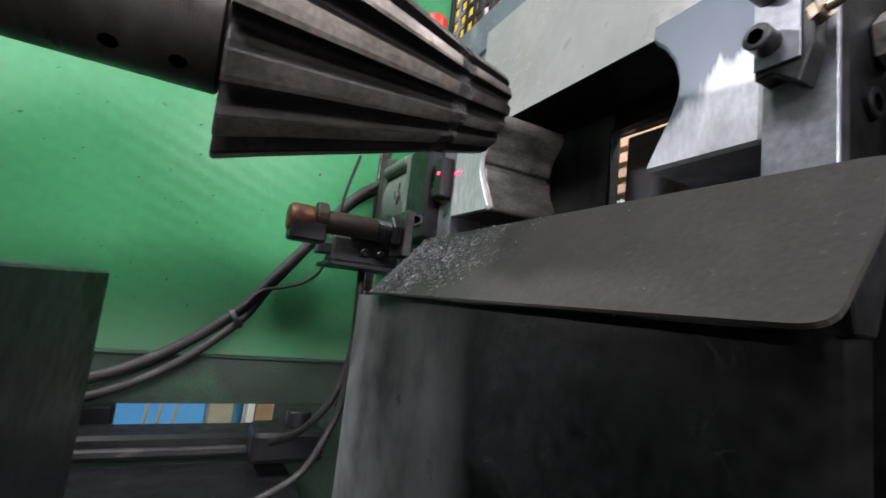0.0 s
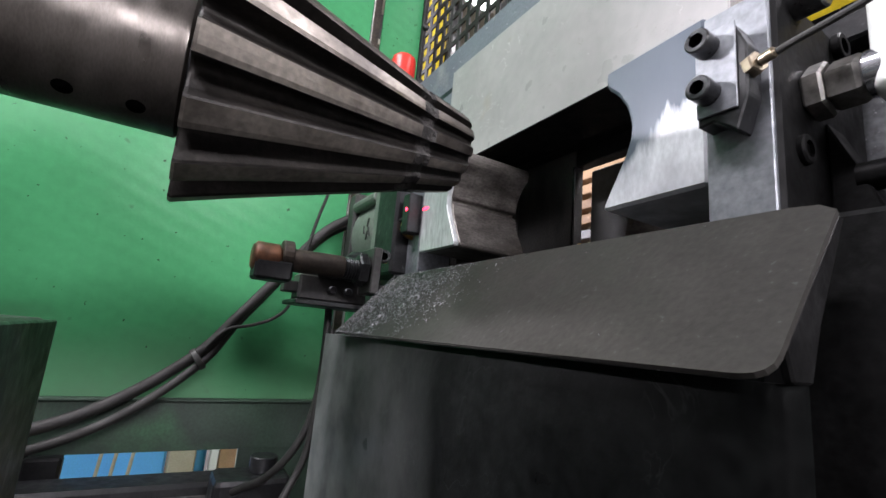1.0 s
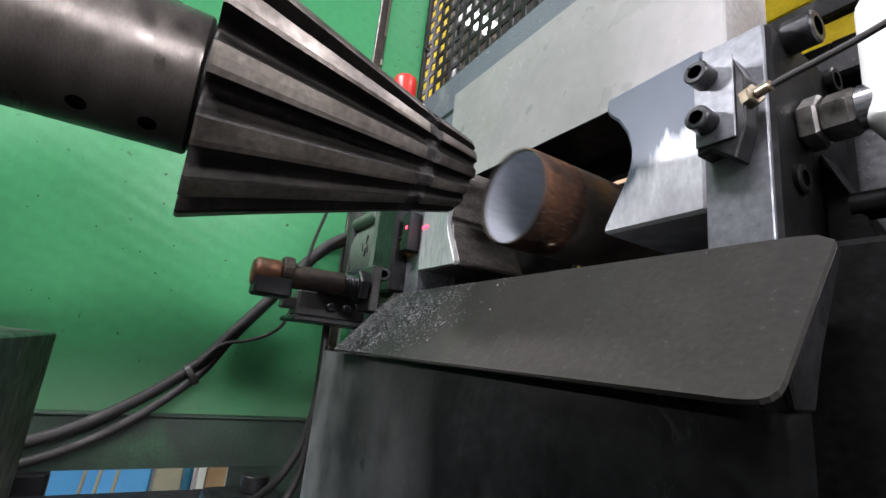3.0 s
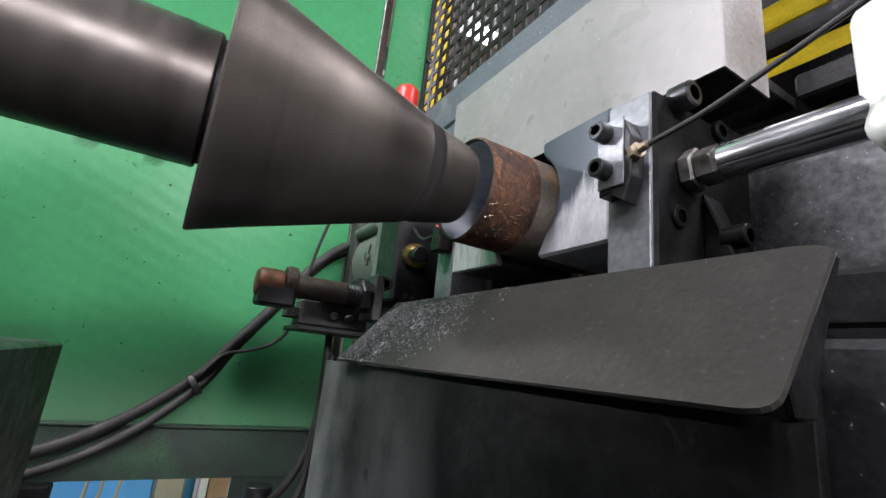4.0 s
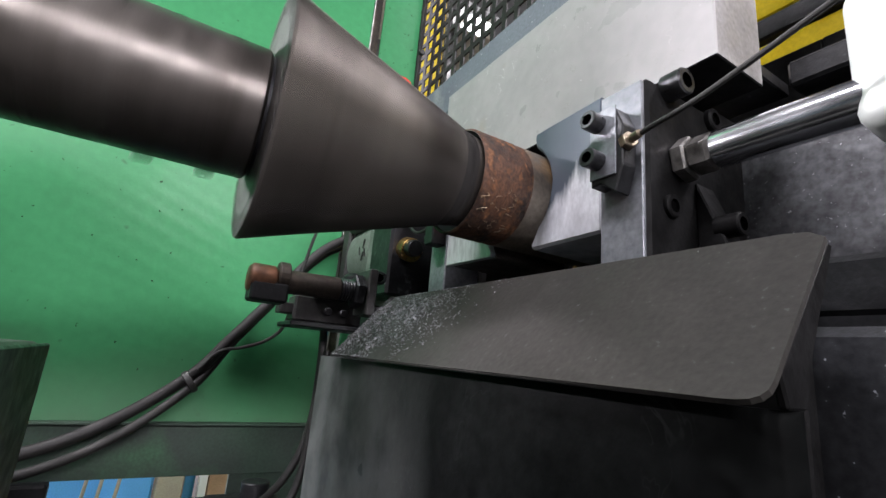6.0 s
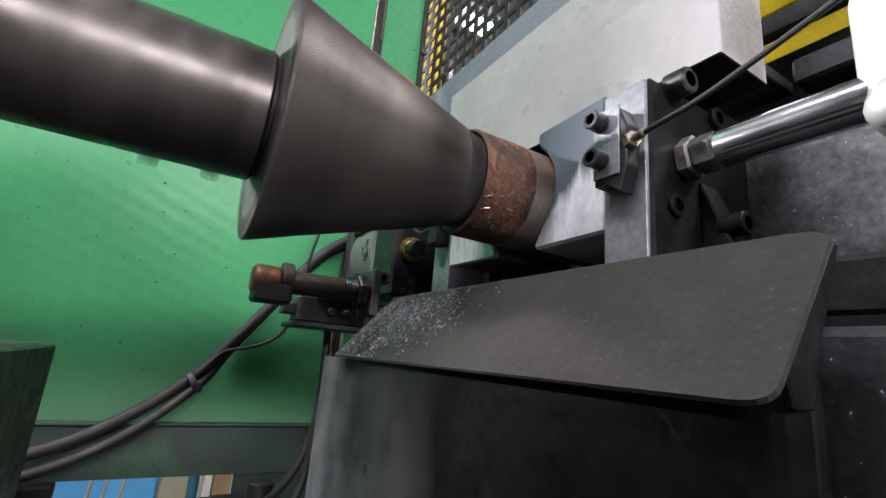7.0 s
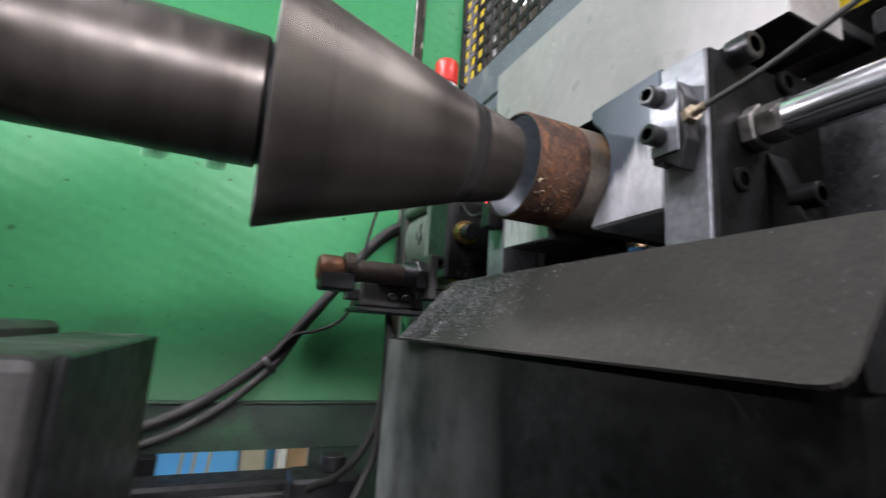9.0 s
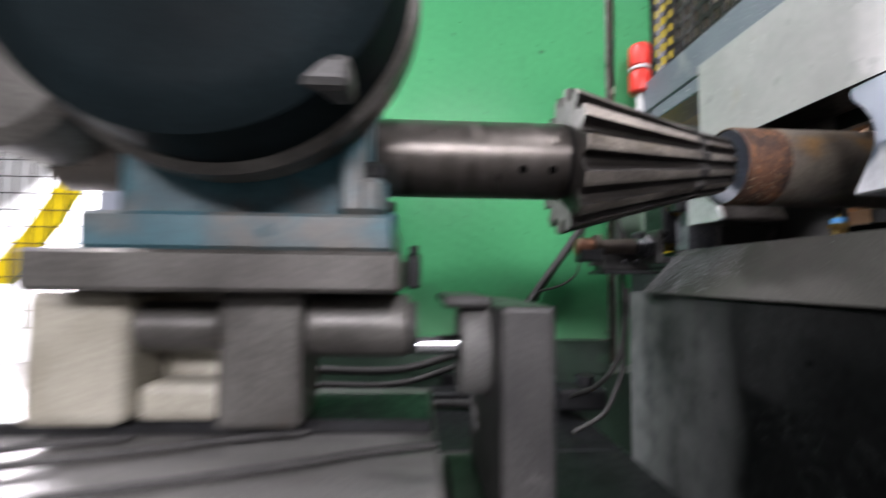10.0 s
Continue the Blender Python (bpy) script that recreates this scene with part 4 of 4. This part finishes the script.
# ---- spindle with fluted cone (built round the axis, big end of the cone at its origin) ----
def reamer():
    o = (0, AY, AZ)
    s = thing("reamer_spindle", o, "dark steel spindle with a large fluted conical reamer", "reamer")
    smooth(part("shaft", lathe([(-0.46, 0), (-0.46, 0.0365), (-0.0032, 0.0365), (-0.0018, 0.0352), (-0.0018, 0.0)], o, (1, 0, 0), 72), SHAFT, s, "dark turned steel shaft"))
    part("neck", rod((-0.004, AY, AZ), (0.004, AY, AZ), 0.034, 48), BLACK, s)
    for x in (-0.021, -0.051):
        smooth(part("set_screw", lathe([(0, 0.0052), (0.0052, 0.0052), (0.0058, 0.0045), (0.0058, 0)], (x, AY, AZ + 0.0355), (0, 0, 1), 16), SCREW, s))
    for x in (-0.019, -0.046):
        part("tapped_hole", lathe([(0.0, 0.0040), (0.0004, 0.0)], (x, AY - 0.0150, AZ - 0.0333), (0, -0.411, -0.912), 16), SOCKET, s, "dark tapped hole")
    T, sub = 14, [(0.00, 0.0), (0.16, 0.0), (0.32, 0.0), (0.42, 0.04), (0.455, 0.80), (0.53, 1.0), (0.64, 1.0), (0.76, 0.86), (0.89, 0.50), (0.965, 0.08)]
    rows = [(0.0, 0.0695, 0.0135), (0.0015, 0.0702, 0.0138), (0.03, 0.0617, 0.0122), (0.06, 0.0532, 0.0104), (0.09, 0.0448, 0.0086), (0.118, 0.0368, 0.0068),
            (0.1235, 0.0350, 0.0045), (0.126, 0.0335, 0.0036), (0.129, 0.0338, 0.0058), (0.145, 0.0305, 0.0052), (0.158, 0.0275, 0.0046), (0.1605, 0.0255, 0.0036)]
    b = bmesh.new()
    rings = []
    for x, R, d in rows:
        ring = []
        for t in range(T):
            for fu, fd in sub:
                a = 2 * math.pi * (t + fu + 0.35) / T
                r = R - d * fd
                ring.append(b.verts.new((x, AY + r * math.cos(a), AZ + r * math.sin(a))))
        rings.append(ring)
    n = len(rings[0])
    for k, (A, B) in enumerate(zip(rings, rings[1:])):
        for i in range(n):
            f = b.faces.new((A[i], A[(i + 1) % n], B[(i + 1) % n], B[i]))
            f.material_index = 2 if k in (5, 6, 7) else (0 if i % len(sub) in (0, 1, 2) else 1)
            f.smooth = i % len(sub) in (4, 5, 6, 7)
    for ring in (rings[0], rings[-1]):
        f = b.faces.new(ring)
        f.material_index = 1
    part("fluted_cone", b, [LAND, GROOVE, CLOG], s, "fluted tapered reamer head, bright lands and dark gullets")
    return s


REAMER = reamer()


def steel_pipe():
    p = thing("steel_pipe", (0, AY, AZ), "steel pipe with a rusty ridged end and bright bore", "pipe")
    R, r = 0.0383, 0.0356
    prof = [(0.0, R - 0.0012), (0.0006, R - 0.0004)]
    for i in range(10):
        prof += [(0.002 + i * 0.0035, R + 0.0002), (0.0037 + i * 0.0035, R - 0.0003)]
    prof += [(0.0405, R)]
    smooth(part("rusty_end", lathe(prof, (0, AY, AZ), (1, 0, 0), 72), RUST, p, "rust-brown ridged pipe end"), 60)
    smooth(part("barrel", lathe([(0.0405, R), (0.09, R), (2.4, R), (2.4, r)], (0, AY, AZ), (1, 0, 0), 72), PIPE, p))
    smooth(part("bore", lathe([(2.4, r), (0.13, r)], (0, AY, AZ), (1, 0, 0), 72), BORE_DARK, p, "dark inner bore"))
    smooth(part("bright_bore", lathe([(0.13, r), (0.020, r), (0.0035, R - 0.0021)], (0, AY, AZ), (1, 0, 0), 72), BORE, p, "bright bore mouth, reamed chamfer and painted inner light"))
    smooth(part("rim", lathe([(0.0035, R - 0.0021), (0.0, R - 0.0017), (0.0, R - 0.0012)], (0, AY, AZ), (1, 0, 0), 72), BORE_DARK, p, "dark sawn rim"))
    random.seed(23)
    b = bmesh.new()
    for _ in range(26):
        a, x = math.radians(random.uniform(190, 245)), random.uniform(0.003, 0.030)
        turn, q = random.uniform(-1, 1), []
        for k in range(4):
            ak, lift = a + 0.045 * k * turn, R + 0.0004 + 0.0011 * (k % 2) * random.random()
            q.append((x + 0.0016 * k * random.uniform(-1, 1), AY + lift * math.cos(ak), AZ + lift * math.sin(ak)))
        hose(q, random.uniform(0.00008, 0.00018), 5, 3, b)
    part("swarf_curl", b, CURL, p, "thin bright swarf curls")["kind"] = "stuff"
    return p


PIPE_THING = steel_pipe()


def roller_stand():
    st = thing("roller_stand", (1.05, AY, 0.0), "black steel roller stand carrying the pipe", "stand")
    part("post", bx(1.03, 1.07, AY - 0.02, AY + 0.02, 0.02, AZ - 0.12, 0.003), BLACK, st)
    part("base_plate", bx(0.95, 1.15, AY - 0.1, AY + 0.1, 0.0, 0.02, 0.003), BLACK, st)
    part("yoke", bx(1.02, 1.08, AY - 0.06, AY + 0.06, AZ - 0.12, AZ - 0.105, 0.002), BLACK, st)
    for sy in (-1, 1):
        smooth(part("roller", rod((1.025, AY + 0.002 + sy * 0.040, AZ - 0.047), (1.075, AY + 0.002 + sy * 0.040, AZ - 0.047), 0.0234, 28), NUT, st))
        part("roller_arm", bx(1.018, 1.0245, AY + sy * 0.042 - 0.008, AY + sy * 0.042 + 0.008, AZ - 0.106, AZ - 0.04, 0.001), BLACK, st)


roller_stand()


# ---- cables along the green wall ----
def cables():
    y = WY - 0.028
    main = [(0.30, y - 0.02, 1.21), (0.215, y, 1.165), (0.172, y + 0.004, 1.13), (0.120, y + 0.006, 1.056), (0.080, y + 0.006, 1.002), (0.043, y + 0.006, 0.955),
            (-0.025, y + 0.006, 0.903), (-0.098, y, 0.870), (-0.2, y - 0.02, 0.852), (-0.4, y - 0.03, 0.86)]
    c = smooth(solid("power_cable", hose(main, 0.0070), RUBBER, (0, y, 0.95), "thick black power cable sagging along the green wall", "cable", "cables on the green wall"))
    second = [(0.31, y + 0.012, 1.20), (0.219, y + 0.019, 1.158), (0.174, y + 0.020, 1.123), (0.122, y + 0.020, 1.050), (0.083, y + 0.018, 0.995), (0.048, y + 0.002, 0.944),
              (-0.022, y - 0.012, 0.886), (-0.096, y - 0.02, 0.853), (-0.2, y - 0.03, 0.83), (-0.4, y - 0.03, 0.835)]
    smooth(solid("power_cable", hose(second, 0.0052), RUBBER, (0, y, 0.94), "thick black power cable sagging along the green wall", "cable", "cables on the green wall"))
    tie = thing("cable_clip", (0.044, y - 0.005, 0.952), "grey cable clip binding two cables", "clip")
    d = Vector((-0.068, 0, -0.052)).normalized()
    smooth(part("strap", rod(Vector((0.044, y - 0.004, 0.950)) - d * 0.0038, Vector((0.044, y - 0.004, 0.950)) + d * 0.0038, 0.0140, 20), PLATE, tie))
    thin = [(0.168, y - 0.03, 1.19), (0.158, y - 0.02, 1.14), (0.150, y - 0.015, 1.085), (0.14, y - 0.02, 1.03), (0.124, y - 0.012, 1.008), (0.098, y - 0.01, 0.996), (0.07, y - 0.01, 0.988), (0.05, y - 0.012, 0.965)]
    smooth(solid("thin_wire", hose(thin, 0.0022, 8), RUBBER, (0.12, y, 1.02), "thin black wire looping down to the cables", "wire"))
    drop = [(0.135, 0.452, 1.045), (0.138, 0.45, 1.011), (0.139, 0.45, 0.958), (0.1365, 0.45, 0.928), (0.129, 0.45, 0.902), (0.117, 0.455, 0.879), (0.104, 0.475, 0.858), (0.093, 0.50, 0.845), (0.088, 0.52, 0.835)]
    smooth(solid("control_cable", hose(drop, 0.0036), RUBBER, (0.12, 0.46, 0.9), "black control cable hanging beside the box", "cable", "cables by the box"))
    drop2 = [(0.142, 0.445, 1.00), (0.139, 0.442, 0.96), (0.1345, 0.44, 0.93), (0.132, 0.44, 0.892), (0.122, 0.438, 0.866), (0.10, 0.43, 0.835), (0.06, 0.43, 0.812)]
    smooth(solid("control_cable", hose(drop2, 0.0034), RUBBER, (0.13, 0.44, 0.9), "black control cable hanging beside the box", "cable", "cables by the box"))


cables()


# ---- low rear rail, slot and what is seen through it ----
def low_rear():
    rail = thing("rear_rail", (-0.1, 0.6, 0.8), "dark greasy steel rail along the foot of the wall", "rail")
    part("rail_top", bx(-0.6, 0.115, 0.585, 0.635, 0.800, 0.826, 0.004), BLACK, rail)
    part("rail_edge", bx(-0.6, 0.105, 0.577, 0.5848, 0.806, 0.815, 0.002), PLATE, rail)
    blk = thing("cable_junction", (0.10, 0.55, 0.82), "dark dirty junction block with a round cap", "junction box")
    part("block", bx(0.07, 0.145, 0.52, 0.57, 0.812, 0.846, 0.006, seg=2), BLACK, blk)
    smooth(part("cap", rod((0.118, 0.545, 0.846), (0.118, 0.545, 0.862), 0.014, 20), BLACK, blk))
    part("lever", bx(-0.10, -0.066, 0.655, 0.672, 0.812, 0.84, 0.003), BLACK, rail)
    # far things through the slot
    solid("blue_cabinet", bx(-0.60, 0.068, 1.5, 1.9, 0.0, 1.1, 0.006), BLUE, (-0.2, 1.7, 0), "bright blue painted steel cabinet beyond the wall", "cabinet")
    solid("beige_post", bx(0.072, 0.138, 1.48, 1.56, 0.0, 1.4, 0.004), BEIGE, (0.105, 1.52, 0), "beige painted steel post", "post")
    solid("blue_drum", smooth_bm(rod((0.155, 1.56, 0.0), (0.155, 1.56, 0.9), 0.016, 16)), BLUE, (0.155, 1.56, 0), "slim blue upright tube", "tube")
    solid("white_board", bx(0.176, 0.197, 1.5, 1.53, 0.0, 0.9, 0.002), PALE, (0.185, 1.5, 0), "white upright board standing behind the wall", "board")
    solid("brown_carton", bx(0.2, 0.32, 1.5, 1.7, 0.0, 0.9, 0.003), BROWN, (0.26, 1.6, 0), "red-brown carton stack behind the wall", "box")
    for x in (-0.085, -0.055, -0.02):
        smooth(solid("hose", hose([(x - 0.01, 1.40, 0.3), (x + 0.004, 1.42, 0.55), (x + 0.012, 1.42, 0.66), (x + 0.03, 1.43, 0.9)], 0.004, 8), BEIGE, (x, 1.4, 0.3),
                     "pale hose hanging in front of the blue cabinet", "hose", "hoses by the cabinet"))


def smooth_bm(b):
    for f in b.faces:
        f.smooth = len(f.verts) == 4
    return b


low_rear()


# ---- spindle head and its slide ----
def spindle_head():
    h = thing("spindle_head", (-0.3, 0.26, 1.0), "teal enamelled spindle head with a big dark drum cover", "machine head")
    part("casting", bx(-0.385, -0.205, 0.195, 0.345, 1.030, 1.20, 0.012, seg=3), TEAL, h)
    smooth(part("nose_flange", lathe([(0, 0), (0, 0.062), (0.004, 0.066), (0.02, 0.066), (0.024, 0.062), (0.024, 0.0365)], (-0.208, AY, AZ), (1, 0, 0), 56), TEAL, h))
    part("base_flange", bx(-0.392, -0.165, 0.165, 0.37, 1.030, 1.058, 0.003), TEAL, h)
    part("front_web", prism([(0.165, 1.058), (0.165, 1.10), (0.185, 1.17), (0.345, 1.17), (0.37, 1.075), (0.37, 1.058)], "x", -0.205, -0.186, 0.004), TEAL, h)
    for y in (0.178, 0.352):
        part("clamp_boss", rod((-0.183, y, 1.058), (-0.183, y, 1.086), 0.014, 24, 0.004), TEAL, h)
        part("boss_nut", hexnut((-0.183, y, 1.086), (0, 0, 1), 0.020, 0.012), SCREW, h)
    # big round drum cover above and in front of the casting
    c0 = (-0.286, 0.080, 1.220)
    d = smooth(part("drum_cover", lathe([(0, 0), (0, 0.10), (0.004, 0.118), (0.012, 0.128), (0.03, 0.132), (0.098, 0.132), (0.104, 0.124), (0.112, 0.12), (0.112, 0)], c0, (0, 1, 0), 80), DRUM, h, "dark teal round motor drum"))
    smooth(part("drum_band", lathe([(0.060, 0.1325), (0.064, 0.1400), (0.090, 0.1400), (0.094, 0.1325)], c0, (0, 1, 0), 80), GREASE, d, "grey dusty band round the drum"))
    part("terminal_lug", bx(-0.220, -0.186, 0.085, 0.118, 1.120, 1.142, 0.006, seg=2), PLATE, h)
    smooth(part("side_drum", rod((-0.455, 0.16, 1.165), (-0.455, 0.33, 1.165), 0.062, 48, 0.01), GREASE, h))
    part("drum_arm", bx(-0.45, -0.33, 0.20, 0.33, 1.14, 1.25, 0.01), DRUM, h)
    base = thing("slide_table", (-0.3, 0.26, 0.99), "grey greasy slide table under the spindle head", "slide")
    part("table", bx(-0.42, -0.158, 0.150, 0.385, 1.000, 1.0295, 0.003), GREASE, base)
    part("stop_block", bx(-0.157, -0.143, 0.28, 0.33, 1.000, 1.036, 0.003), BLACK, base)
    part("stop_screw", rod((-0.150, 0.30, 1.036), (-0.150, 0.30, 1.044), 0.005, 12), SCREW, base)
    b = bx(-0.45, -0.17, 0.302, 0.38, 0.940, 0.9995, 0.004)
    part("dovetail", b, GREASE, base)
    gear = thing("feed_drive", (-0.25, 0.2, 0.9), "greasy feed cylinder with blocks and guide rods", "feed drive")
    smooth(part("feed_barrel", rod((-0.232, 0.21, 0.972), (-0.152, 0.21, 0.972), 0.0255, 36, 0.003), GREASE, gear))
    smooth(part("barrel_flange", rod((-0.152, 0.21, 0.970), (-0.146, 0.21, 0.970), 0.0215, 32, 0.002), PLATE, gear))
    part("feed_block", bx(-0.297, -0.233, 0.185, 0.25, 0.895, 0.9990, 0.005, seg=2), GREASE, gear)
    smooth(part("rear_barrel", rod((-0.365, 0.21, 0.970), (-0.2975, 0.21, 0.970), 0.020, 32, 0.003), GREASE, gear))
    part("cream_housing", bx(-0.445, -0.366, 0.19, 0.29, 0.895, 0.9985, 0.010, seg=3), CREAM, gear, "dirty cream painted housing")
    part("cream_panel", bx(-0.366, -0.2975, 0.245, 0.298, 0.895, 0.9980, 0.003), CREAM, gear)
    part("cream_ledge", bx(-0.366, -0.2975, 0.205, 0.2445, 0.895, 0.926, 0.008, seg=2), CREAM, gear)
    smooth(part("feed_rod", rod((-0.146, 0.205, 0.957), (-0.088, 0.205, 0.957), 0.008, 24), CHROME, gear, "bright feed rod"))
    brk = thing("end_bracket", (-0.07, 0.23, 0.8), "dark grey thick end plate with a bearing boss", "bracket")
    part("end_plate", bx(-0.088, -0.05, 0.14, 0.322, 0.824, 0.992, 0.004, seg=2), PLATE, brk)
    part("end_cap_plate", bx(-0.0498, -0.047, 0.15, 0.322, 0.85, 0.9915, 0.001), BLACK, brk)
    smooth(part("bearing_boss", lathe([(0, 0.038), (0.0, 0.025), (0.018, 0.025), (0.0225, 0.034), (0.0225, 0.040), (0.003, 0.040)], (-0.111, 0.215, 0.955), (1, 0, 0), 40, closed=True), DUST, brk, "round bearing boss"))
    part("boss_block", bx(-0.126, -0.0885, 0.175, 0.30, 0.9885, 0.9975, 0.003), PLATE, brk)
    part("foot", bx(-0.115, -0.04, 0.14, 0.33, 0.8005, 0.824, 0.003), PLATE, brk)
    bed = thing("machine_bed", (-0.3, 0.2, 0.0), "grey dusty machine bed with oil streaks", "machine bed")
    part("bed_top", bx(-1.1, -0.04, -0.12, 0.40, 0.775, 0.80, 0.003), DUST, bed)
    part("bed_end", bx(-0.0398, 0.115, -0.12, 0.40, 0.775, 0.80, 0.003), BLACK, bed, "oil-black end of the bed")
    part("bed_ledge", bx(-1.1, 0.115, 0.4002, 0.576, 0.775, 0.80, 0.003), BLACK, bed, "oil-black rear ledge")
    part("bed_frame", bx(-1.08, 0.112, -0.10, 0.56, 0.0, 0.775, 0.006), BLACK, bed)
    part("raised_bed", bx(-1.08, -0.128, -0.08, 0.37, 0.80, 0.884, 0.004), DUST, bed)
    part("packing_rail", bx(-0.60, -0.132, 0.21, 0.30, 0.884, 0.895, 0.002), BLACK, bed)
    for x, y in ((-0.34, 0.16), (-0.24, 0.13), (-0.47, 0.15)):
        smooth(solid("bed_hose", hose([(x - 0.15, y - 0.05, 0.889), (x, y, 0.8895), (x + 0.06, y + 0.025, 0.8895), (x + 0.11, y + 0.04, 0.889)], 0.0028, 8), RUBBER, (x, y, 0.889),
                     "black hose lying on the dusty machine bed", "hose", "hoses on the bed"))


spindle_head()


def left_background():
    g = thing("mesh_fence", (-1.7, 1.25, 0.0), "yellow framed mesh fence of the work cell", "fence")
    b = bmesh.new()
    for k in range(28):
        bx(-2.4 + k * 0.05, -2.397 + k * 0.05, 1.248, 1.2525, 0.85, 1.50, 0.0, b)
    for k in range(14):
        bx(-2.4, -1.03, 1.2455, 1.2482, 0.85 + k * 0.05, 0.853 + k * 0.05, 0.0, b)
    part("wire_mesh", b, MESH, g)["kind"] = "stuff"
    part("frame_bar", bx(-1.05, -1.03, 1.236, 1.262, 0.0, 1.38, 0.004), YELLOW, g)
    part("brace", prism([(-1.15, 1.50), (-1.02, 1.50), (-1.02, 1.385), (-1.12, 1.35), (-1.22, 1.17), (-1.36, 0.98), (-1.44, 0.98), (-1.30, 1.17), (-1.19, 1.36)], "y", 1.254, 1.275), YELLOW, g)
    # burnt out white by the lamp added at the left
    solid("white_curtain", bx(-9, -2.2, 5.4, 5.43, 0.0, 2.6, 0), PALE, (-5, 5.4, 0.3), "bright white sheet curtain behind the fence", "curtain")
    solid("switch_cabinet", bx(-0.98, -0.80, 1.05, 1.2, 0.0, 1.36, 0.01), BLUEGREY, (-0.9, 1.1, 0), "blue-grey sheet steel switch cabinet", "cabinet")


left_background()


# ---- what moves ----
def motions():
    closed, opened = 0.0, 0.060
    for ob, s in ((FRONT, -1), (BACK, 1)):
        o = ORIGIN[ob]
        walk(ob, [(t, pose(o.x, o.y + s * d, o.z)) for t, d in ((0, opened), (3.2, opened), (3.5, 0.040), (3.8, 0.009), (4.0, closed), (9.3, closed), (9.4, 0.022), (9.5, 0.037), (9.6, 0.054), (9.7, opened), (10.0, opened))])
    rim = [(0, 0.85), (1.7, 0.52), (2.0, 0.40), (2.2, 0.345), (2.3, 0.322), (2.4, 0.305), (2.5, 0.299), (2.6, 0.297), (2.7, 0.278), (3.0, 0.205), (3.3, 0.158), (10.0, 0.158)]
    walk(PIPE_THING, [(t, pose(x, AY + 0.002, AZ)) for t, x in rim])
    feed = [(0, -0.0075), (3.9, -0.0075), (4.0, -0.006), (4.2, 0.000), (4.5, 0.013), (5.0, 0.021), (5.5, 0.025), (7.0, 0.0265), (7.6, 0.0265), (7.8, 0.022), (8.0, 0.006), (8.2, -0.005), (8.5, -0.0065), (10.0, -0.0065)]

    def along(t):
        for (a, p), (b, q) in zip(feed, feed[1:]):
            if t <= b:
                return p + (q - p) * (t - a) / (b - a)
        return feed[-1][1]

    def share(t):
        return min(1, max(0, (t - 3.85) / 0.12)) * min(1, max(0, (9.38 - t) / 0.3))

    # whole turns, ending with the tapped holes a little below the middle of the shaft
    shares = [share(f / 30) for f in range(301)]
    rest = 319.3
    speed = (math.floor((73.0 * sum(shares) - rest) / 360) * 360 + rest) / sum(shares)
    rows, turn = [], 0.0
    for f in range(301):
        turn += speed * shares[f]
        rows.append((f / 30, pose(along(f / 30), AY, AZ, turn % 360, 0, 0)))
    walk(REAMER, rows)


motions()
